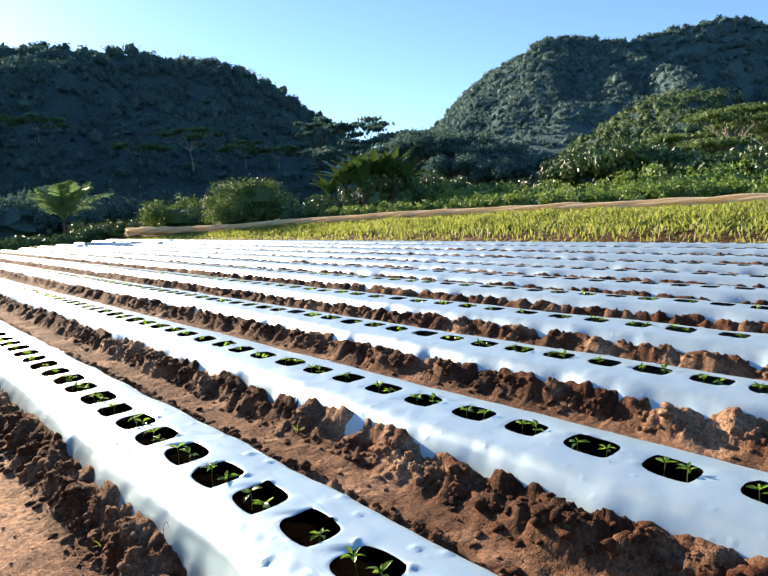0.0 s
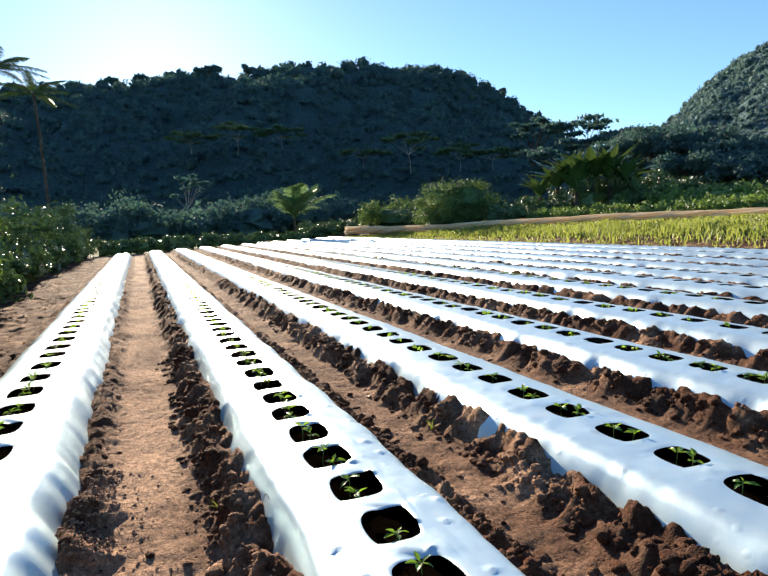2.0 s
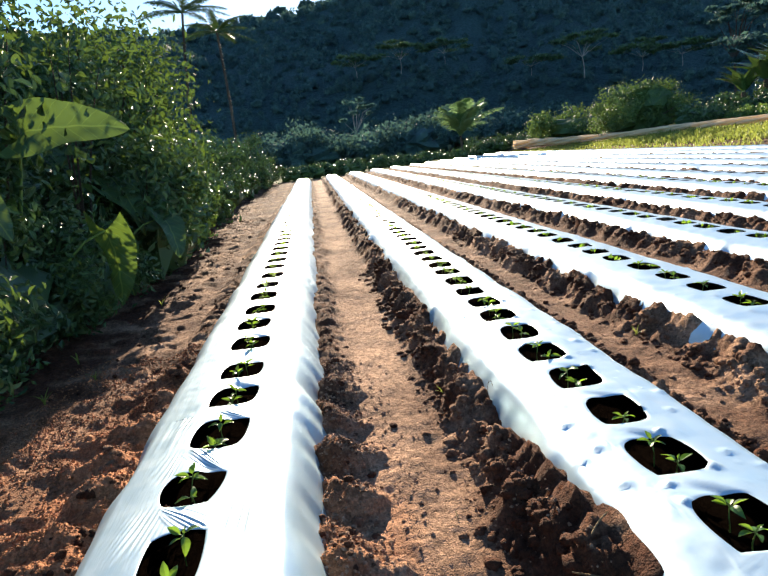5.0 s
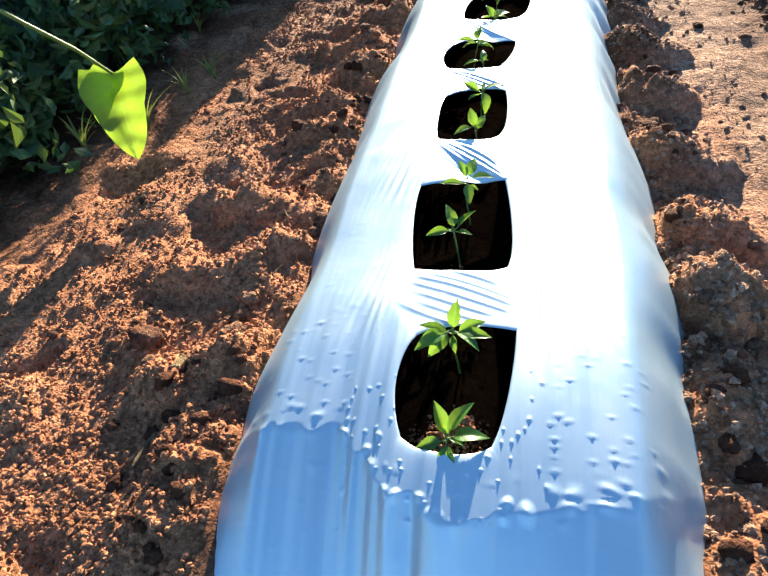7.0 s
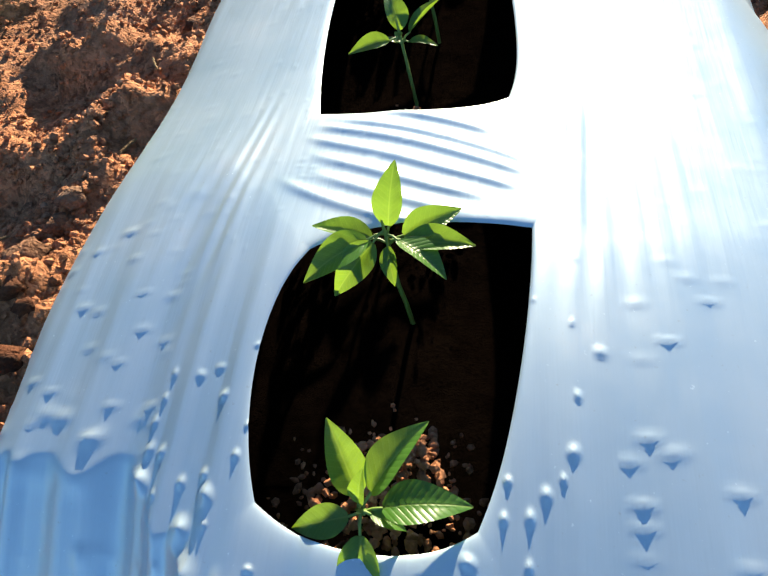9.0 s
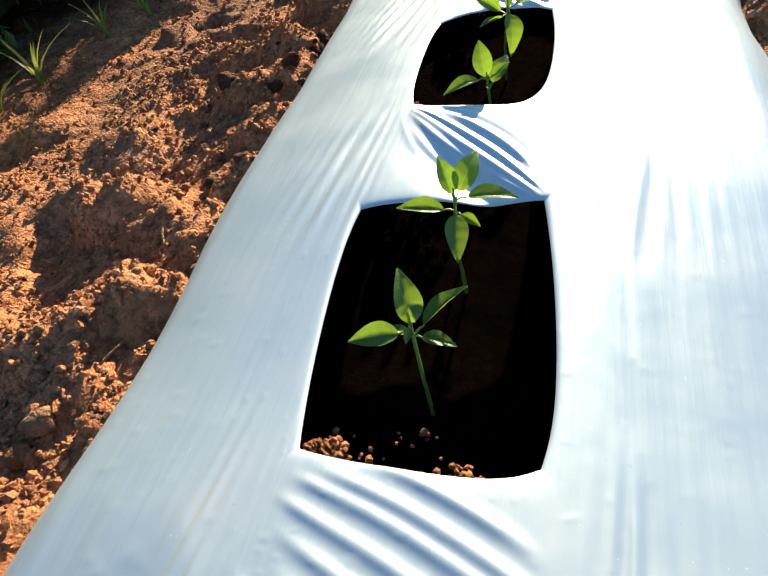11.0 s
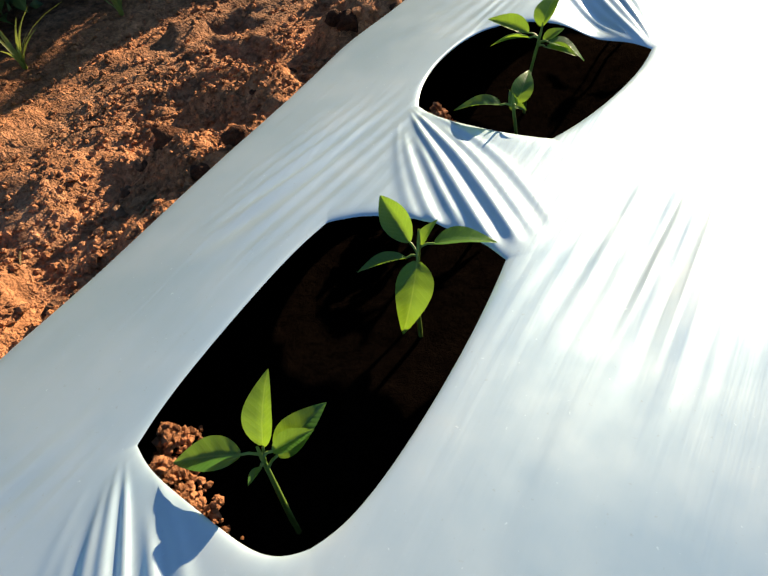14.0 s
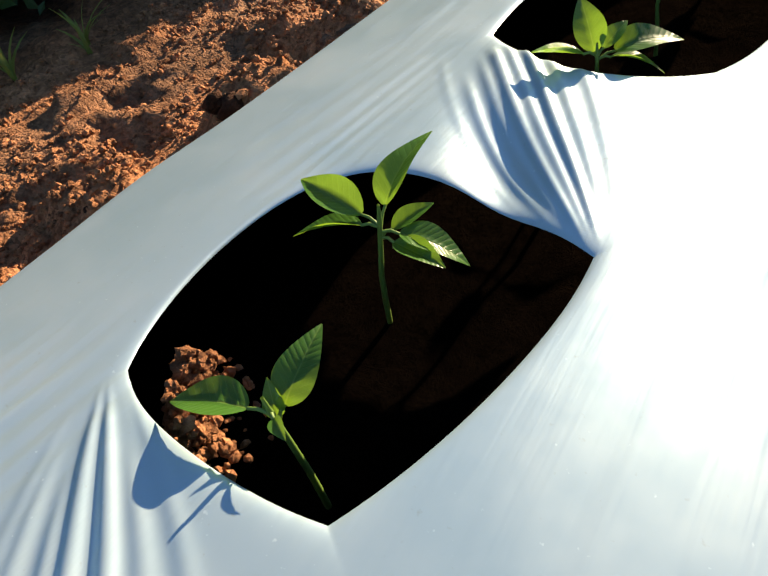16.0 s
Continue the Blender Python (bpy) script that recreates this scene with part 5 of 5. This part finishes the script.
def frond(build, foot, way, length, droop, leaflets, width, rng):
    """A palm frond: a rib with leaflets on both sides."""
    way = Vector(way).normalized()
    side = way.cross(Vector((0, 0, 1))).normalized()
    pts = []
    for i in range(9):
        t = i / 8
        pts.append(Vector(foot) + way * length * t + Vector((0, 0, -droop * length * t * t)))
    rib = [tuple(p) for p in pts]
    tube(build, rib, [0.03 * length * 0.4 * (1 - 0.85 * i / 8) for i in range(9)], 4)
    q = []
    for n in range(leaflets):
        t = 0.12 + 0.86 * n / leaflets
        i = min(7, int(t * 8))
        p = pts[i].lerp(pts[i + 1], t * 8 - i)
        d = (pts[i + 1] - pts[i]).normalized()
        for s in (-1, 1):
            ln = width * math.sin(math.pi * (0.15 + 0.8 * t)) * rng.uniform(0.8, 1.1)
            tip = p + (side * s * 0.8 + d * 0.65 + Vector((0, 0, -0.35 + 0.2 * rng.random()))).normalized() * ln
            w = d * length * 0.010
            bend = p.lerp(tip, 0.6) + Vector((0, 0, 0.10 * ln))
            q += [tuple(p - w), tuple(p + w), tuple(bend + w * 0.9), tuple(bend - w * 0.9), tuple(bend - w * 0.9), tuple(bend + w * 0.9), tuple(tip + w * 0.2 - Vector((0, 0, 0.12 * ln))), tuple(tip - w * 0.2 - Vector((0, 0, 0.12 * ln)))]
    build.add(np.array(q), np.arange(len(q)).reshape(-1, 4))


def palm(x, y, trunk_height, fronds, length, seed, label, upright=0.8, fall=1.25, droop=0.35, mat=None):
    rng = random.Random(seed)
    root = new("palm_tree")
    root.location = (x, y, ground_z(x, y) - 0.1)
    b = Build()
    lean = rng.uniform(-0.06, 0.06) * trunk_height
    tube(b, [(lean * t * t, 0, trunk_height * t) for t in (0, 0.25, 0.5, 0.75, 1)], [0.17, 0.14, 0.12, 0.11, 0.10], 9)
    part("trunk", b.mesh("trunk", BARK), root)
    for n in range(fronds):
        a = 2.4 * n + rng.uniform(-0.3, 0.3)
        up = upright * (1.3 - fall * n / fronds) + rng.uniform(-0.1, 0.1)
        f = Build()
        frond(f, (lean, 0, trunk_height), (math.cos(a), math.sin(a), up), length * rng.uniform(0.85, 1.1), droop, 40, length * 0.19, rng)
        part("frond", f.mesh("frond", mat or BUSH, False), root)
    return tagged(root, label, "palm tree")


PALM_LEAF = make_leaf("palm leaf", [(0.2, (0.06, 0.13, 0.06)), (0.5, (0.10, 0.19, 0.08)), (0.85, (0.17, 0.26, 0.10))], 0.38, 0.4, 0.6, (0.28, 0.44, 0.18))
palm(13.7, 52.6, 2.0, 17, 5.4, 1, "young coconut palm with arching fronds at the field end", 2.5, 1.05, 0.42, PALM_LEAF)
palm(-9.2, 54, 13.6, 14, 3.8, 2, "tall coconut palm standing over the bushes")
palm(-5.9, 57, 12.6, 14, 3.4, 3, "tall coconut palm against the bright sky")
climber(-2.7, 17.0, 4.1, 6, 0.17)


def limb_tree(name, x, y, height, spread, tiers, leaf, count, seed, label, mat=None, bark=None, flat=0.28, trunk=0.03, base=None, group=""):
    """A tree with a forked trunk and a crown in flat tiers."""
    rng = np.random.default_rng(seed)
    root = new(name)
    z0 = ground_z(x, y) if base is None else base
    root.location = (x, y, z0 - 0.3)
    b, crown = Build(), Build()
    fork = np.array([rng.normal() * 0.03 * height, 0, height * 0.45])
    tube(b, [(0, 0, 0), tuple(fork * 0.5 + np.array([0.02 * height, 0, 0])), tuple(fork)], [trunk * height, trunk * 0.8 * height, trunk * 0.6 * height], 7)
    for n in range(tiers):
        a, r = 2.4 * n + rng.random(), spread * (0.15 + 0.8 * math.sqrt((n + 0.5) / tiers))
        top = np.array([math.cos(a) * r, math.sin(a) * r, height * (1.0 - 0.38 * (r / spread) ** 2 * rng.random() - 0.10 * rng.random())])
        mid = fork + (top - fork) * 0.5 + np.array([0, 0, 0.06 * height]) + rng.normal(size=3) * 0.02 * height
        tube(b, [tuple(fork), tuple(mid), tuple(top - np.array([0, 0, 0.02 * height]))], [trunk * 0.45 * height, trunk * 0.28 * height, trunk * 0.1 * height], 5)
        leaf_cloud(crown, rng, top, spread * (0.26 + 0.16 * rng.random()), count // tiers, leaf, flat, 0.25)
    part("trunk", b.mesh("trunk", bark or BARK), root)
    part("crown", crown.mesh("crown", mat or BLUE_HAZE_FOREST, False), root)
    return tagged(root, label, "tree", group)


def at(az, dist):
    return 0.6 + dist * math.sin(radians(az)), 0.1 + dist * math.cos(radians(az))


def dome_tree(name, x, y, height, spread, leaf, count, clumps, seed, label, mat):
    """A broad tree whose rounded crown reaches almost to the ground."""
    rng = np.random.default_rng(seed)
    root = new(name)
    root.location = (x, y, ground_z(x, y) - 0.1)
    b, crown = Build(), Build()
    tube(b, [(0, 0, 0), (0.05, 0, height * 0.25), (0, 0.05, height * 0.45)], [0.20, 0.17, 0.14], 8)
    for n in range(clumps):
        u = (n + 0.5) / clumps
        th, a = math.acos(1 - 1.15 * u), 2.4 * n + 0.4 * rng.random()
        top = np.array([math.sin(th) * math.cos(a) * spread * 0.82, math.sin(th) * math.sin(a) * spread * 0.82, height * (0.30 + 0.58 * math.cos(th))]) * (0.78 + 0.36 * rng.random())
        tube(b, [(0, 0, height * 0.3), tuple(top * 0.55 + np.array([0, 0, 0.1])), tuple(top * 0.95)], [0.09, 0.05, 0.015], 5)
        leaf_cloud(crown, rng, top, spread * (0.18 + 0.2 * rng.random()), count // clumps, leaf, 0.75, 0.3)
    crown_blob(crown, rng, (0, 0, height * 0.42), spread * 0.62, 14, 9)
    part("trunk", b.mesh("trunk", BARK), root)
    part("crown", crown.mesh("crown", mat, False), root)
    return tagged(root, label, "tree")


FIG = make_leaf("fig leaf", [(0.2, (0.045, 0.095, 0.03)), (0.5, (0.075, 0.145, 0.04)), (0.85, (0.13, 0.21, 0.055))], 0.62, 0.20, 0.8, (0.24, 0.36, 0.07))
dome_tree("fig_tree", 23.6, 41.0, 3.35, 3.4, 0.085, 15000, 40, 21, "broad dense tree with a low domed green crown", FIG)
bush("bush", 22.3, 50.0, 5.4, 2.5, 0.12, 2600, 601, "light green bush beside the domed tree", "bush", FIG, "", 9)
bush("bush", 24.5, 35.5, 3.2, 1.5, 0.11, 1500, 602, "dark green bush beside the domed tree", "bush", BUSH, "", 9)
# umbrella-shaped trees along the valley
for n, (az, dist, el, sp) in enumerate([(40.7, 112, 8.7, 7), (43.6, 105, 7.6, 7.5), (45.4, 106, 7.9, 7.5), (47.5, 100, 6.0, 7), (49.8, 96, 4.9, 6), (38.2, 108, 6.6, 6), (52.3, 92, 4.4, 6), (36.2, 118, 9.2, 4), (55, 90, 4.0, 6), (42, 92, 5.6, 7), (46.8, 88, 4.6, 6)]):
    x, y = at(az, dist)
    limb_tree("umbrella_tree", x, y, 1.35 + dist * math.tan(radians(el)) - ground_z(x, y), sp, 15, 0.40, 1500, 700 + n, "dark umbrella-shaped tree with flat tiers of leaves", BLUE_HAZE_FOREST, BARK, 0.18, 0.016, None, "umbrella trees in the valley")
for n, (az, dist, el, sp) in enumerate([(71.8, 78, 7.6, 5), (74.5, 84, 7.2, 6), (68.3, 82, 5.7, 4.5), (77, 80, 7.0, 6), (66, 88, 5.2, 4.5), (70, 74, 5.0, 4)]):
    x, y = at(az, dist)
    limb_tree("umbrella_tree", x, y, 1.35 + dist * math.tan(radians(el)) - ground_z(x, y), sp, 18, 0.17, 5400, 720 + n, "sunlit spreading tree with pale trunk and flat crown", FIG, PALE_BARK, 0.22, 0.018, None, "sunlit trees by the hedge")
for n, (az, dist, el, sp) in enumerate([(62.3, 62, 4.8, 5.5), (64.5, 60, 4.5, 4.5), (60.2, 64, 3.4, 4), (67.5, 58, 3.6, 4.5), (72.5, 56, 3.2, 4.5), (76, 58, 3.8, 5), (57, 66, 2.4, 4), (54, 70, 2.2, 4), (69.8, 60, 3.3, 4), (51, 76, 2.6, 4)]):
    x, y = at(az, dist)
    limb_tree("round_tree", x, y, 1.35 + dist * math.tan(radians(el)) - ground_z(x, y), sp, 14, 0.24, 2600, 740 + n, "dense dark green tree behind the hedge", BUSH, BARK, 0.6, 0.02, None, "trees behind the hedge")
for n, (az, dist, el, sp) in enumerate([(46.2, 84, 7.4, 5.5), (48.2, 88, 6.9, 5.5), (50.2, 84, 6.4, 5), (52.2, 80, 5.9, 5), (54.2, 78, 5.0, 4.5), (44.4, 86, 6.6, 5), (49.2, 76, 5.0, 4.5), (53.2, 72, 4.3, 4), (56, 76, 4.6, 4)]):
    x, y = at(az, dist)
    limb_tree("round_tree", x, y, 1.35 + dist * math.tan(radians(el)) - ground_z(x, y), sp, 18, 0.22, 4200, 790 + n, "tall dark tree with a dense crown in the valley", BLUE_HAZE_FOREST, BARK, 0.5, 0.018, None, "dark trees in the valley")
# pale trunks and light crowns on the dark hillside
for n, (az, dist, el) in enumerate([(4.7, 92, 5.2), (24.9, 140, 8.4), (9, 160, 9.3), (13, 166, 9.0), (5, 160, 8.6), (29.5, 140, 7.0), (32.5, 140, 6.6), (20.5, 146, 7.0)]):
    x, y = at(az, dist)
    zb = 88 * max(0, (dist - 112) / 275) ** 0.85
    limb_tree("pale_tree", x, y, 1.35 + dist * math.tan(radians(el)) - zb, 6.0 if n else 2.4, 11, 0.30, 2200 if n else 500, 770 + n, "slender pale-trunked tree on the shaded hillside", BLUE_HAZE_FOREST if n == 0 else BUSH, PALE_BARK, 0.2, 0.012, zb, "pale trees on the hillside")

# taller crowns along the crest
for n, (az, el, sp) in enumerate([(-1.0, 12.8, 5), (1.2, 13.2, 4.5), (2.4, 12.9, 4), (3.6, 13.5, 5), (6.0, 13.9, 4.5), (7.2, 14.1, 5), (10.4, 14.2, 4.5), (33.2, 11.7, 3.5), (36.4, 9.4, 3.5)]):
    dist = 380
    x, y = at(az, dist)
    zb = dist * math.tan(radians(el - 2.6))
    limb_tree("crest_tree", x, y, 1.35 + dist * math.tan(radians(el)) - zb, sp, 16, 0.7, 2600, 860 + n, "dark tree standing up from the hill crest", BLUE_HAZE_FOREST, BARK, 0.9, 0.02, zb, "trees on the hill crest")


# ---- banana clump ----
def banana(x, y, height, seed, label):
    rng = random.Random(seed)
    root = new("banana_plant")
    root.location = (x, y, ground_z(x, y) - 0.1)
    b = Build()
    tube(b, [(0, 0, 0), (0.03, 0, height * 0.3), (0, 0.03, height * 0.55)], [0.20, 0.17, 0.12], 8)
    part("trunk", b.mesh("trunk", BARK), root)
    for n in range(15):
        a = 2.4 * n + rng.uniform(-0.4, 0.4)
        up = rng.uniform(0.7, 4.0)
        way = Vector((math.cos(a), math.sin(a), up)).normalized()
        foot = Vector((0, 0, height * 0.53)) + way * 0.15
        ln = height * rng.uniform(0.40, 0.56)
        blade_at("leaf_blade", BANANA_LEAF, root, foot, foot + way * ln, rng.uniform(-30, 30))
    return tagged(root, label, "banana plant", "banana clump")


BANANA = make_leaf("banana leaf", [(0.2, (0.025, 0.065, 0.025)), (0.5, (0.045, 0.105, 0.032)), (0.85, (0.07, 0.145, 0.04))], 0.18, 0.10, 2, (0.24, 0.38, 0.08))
BANANA_LEAF = leaf_mesh("blade", BANANA, 0.34, 0.8, 0.3, 12, 0.03)
for n, (x, y, h) in enumerate([(32.0, 34.3, 4.6), (33.6, 33.4, 4.9), (30.6, 35.2, 4.2), (34.8, 32.2, 4.8), (29.4, 36.4, 3.2), (31.4, 33.2, 3.8), (35.6, 31.0, 4.0), (33.0, 35.6, 4.4)]):
    banana(30.4 + 0.7 * (x - 32.4), 35.4 + 0.7 * (y - 34.0), h * 1.1, 810 + n, "banana plant with long glossy leaves, dark against the hill")
for n, (x, y, w, h) in enumerate([(31.2, 36.0, 4.5, 3.3), (34.2, 34.0, 4.5, 3.2), (37.5, 32.0, 3.0, 2.4), (28.5, 37.0, 3.5, 2.0), (32.6, 33.2, 3.0, 2.6), (35.5, 33.4, 3.4, 2.8), (38.6, 34, 4, 2.6)]):
    bush("bush", x, y, w, h, 0.12, 3200, 620 + n, "dark bush under the banana plants", "bush", BUSH, "bushes under the bananas", 10)

# ---- hedge rows above the bank ----
hr = random.Random(41)
for n in range(34):
    t = n / 33
    x, y = 30.5 - 4.5 * t ** 1.5, 1.0 + 37 * t
    bush("hedge_bush", x + hr.uniform(-0.3, 0.3), y, 2.2, (1.25 - 0.45 * t) * hr.uniform(0.85, 1.15), 0.085, 1100, 640 + n, "leafy green crop bush in a hedge row", "hedge bush", HEDGE, "hedge row", 10)
for n in range(22):
    t = n / 21
    x, y = 35.0 - 3 * t, 2.0 + 27 * t
    bush("hedge_bush", x + hr.uniform(-0.4, 0.4), y, 2.6, 1.75 * hr.uniform(0.8, 1.2), 0.10, 900, 680 + n, "taller leafy green bush behind the hedge row", "hedge bush", HEDGE, "second hedge row", 10)

# ---- low dark plants at the far end of the beds ----
for n in range(24):
    t = n / 23
    x = -1.0 + 18.5 * t
    bush("field_end_bush", x + hr.uniform(-0.3, 0.3), 36.6 + 1.2 * max(0, x) + hr.uniform(-0.4, 0.6), 1.5, hr.uniform(0.75, 1.15), 0.085, 520, 860 + n, "low dark plant with shiny leaves at the field end", "bush", BUSH, "plants at the field end", 8)

for n, (x, y, h) in enumerate([(15.6, 56.0, 1.2), (17.0, 57.2, 1.4), (18.4, 56.6, 1.3), (19.6, 55.0, 1.3), (20.8, 52.4, 1.2), (21.6, 50.2, 1.1), (16.4, 59.5, 1.6), (18.8, 59.5, 1.6), (22.4, 46.5, 1.2)]):
    bush("field_end_bush", x, y, 2.2, h, 0.10, 900, 940 + n, "dark leafy plant behind the end of the rolled net", "bush", BUSH, "plants at the field end", 9)


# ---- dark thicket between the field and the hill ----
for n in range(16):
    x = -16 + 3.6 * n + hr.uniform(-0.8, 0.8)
    bush("thicket_bush", x, 68 + 0.55 * max(0, x) + hr.uniform(-3, 3), 7.5, hr.uniform(3.2, 5.2), 0.22, 1300, 900 + n, "dark green thicket bush at the foot of the hill, tinted with blue haze", "bush", BLUE_HAZE_FOREST, "thicket at the hill foot", 9)


# ---- grass bank and rolled net ----
def bank_edge(y):
    """Where the rolled net lies, by y."""
    return np.interp(y, [-6, 6, 20, 36, 53], [25.6, 25.2, 24.2, 21.4, 18.3])


gr = np.random.default_rng(14)
count = 62000
gy = -4 + 56 * gr.random(count) ** 1.25
far_x = bank_edge(gy) - 0.15
gx = 17.75 + 0.12 * gr.normal(size=count) + (far_x - 17.75) * gr.random(count) ** 0.9
thin = (gx > 20.2 + 2.2 * gr.random(count) - 0.05 * np.clip(gy - 18, 0, 34)) | (gr.random(count) < 0.12)
gx, gy = gx[thin], gy[thin]
count = len(gx)
gz = ground_height(gx, gy)
hgt = (0.10 + 0.16 * gr.random(count)) * (0.6 + 0.6 * sstep(18.2, 20.5, gx)) * (1 + 0.6 * fbm(gx * 0.9, gy * 0.9, 3, 77))
ang = gr.random(count) * 6.28
wid = 0.018 + 0.016 * gr.random(count)
dx, dy = np.cos(ang) * wid, np.sin(ang) * wid
lx, ly = gr.normal(size=count) * 0.45 * hgt, gr.normal(size=count) * 0.45 * hgt
v = np.stack([np.stack([gx - dx, gy - dy, gz], -1), np.stack([gx + dx, gy + dy, gz], -1), np.stack([gx + lx * 0.4 + dx * 0.8, gy + ly * 0.4 + dy * 0.8, gz + hgt * 0.6], -1), np.stack([gx + lx * 0.4 - dx * 0.8, gy + ly * 0.4 - dy * 0.8, gz + hgt * 0.6], -1), np.stack([gx + lx + dx * 0.15, gy + ly + dy * 0.15, gz + hgt], -1), np.stack([gx + lx - dx * 0.15, gy + ly - dy * 0.15, gz + hgt], -1)], 1)
i0 = np.arange(count)[:, None] * 6
fq = np.concatenate([i0 + np.array([0, 1, 2, 3]), i0 + np.array([3, 2, 4, 5])])
ob = new("bank_grass", np_mesh("bank_grass", v.reshape(-1, 3), fq, GRASS, False))
tagged(ob, "yellow-green grass on the low bank", "grass", kind="stuff")

net = new("rolled_net")
ys = np.arange(-5.5, 53, 0.5)
xs = bank_edge(ys)
zs = ground_height(xs, ys)
for s in range(4):
    b = Build()
    pts, rad = [], []
    for n, (x, y, z) in enumerate(zip(xs, ys, zs)):
        ph = y * 0.55 + 1.57 * s + 0.5 * math.sin(y * 0.23)
        flare = 1 + 0.9 * max(0, (y - 40) / 13)
        pts.append((x + 0.13 * math.cos(ph), y, z + 0.30 * flare + 0.12 * flare * math.sin(ph)))
        rad.append((0.085 + 0.02 * math.sin(y * 1.3 + 2 * s) + 0.012 * math.sin(y * 3.1 + s)) * flare)
    tube(b, pts, rad, 9)
    part("fold", b.mesh("fold", NET), net)
tagged(net, "long tan shade net rolled up along the bank", "net")
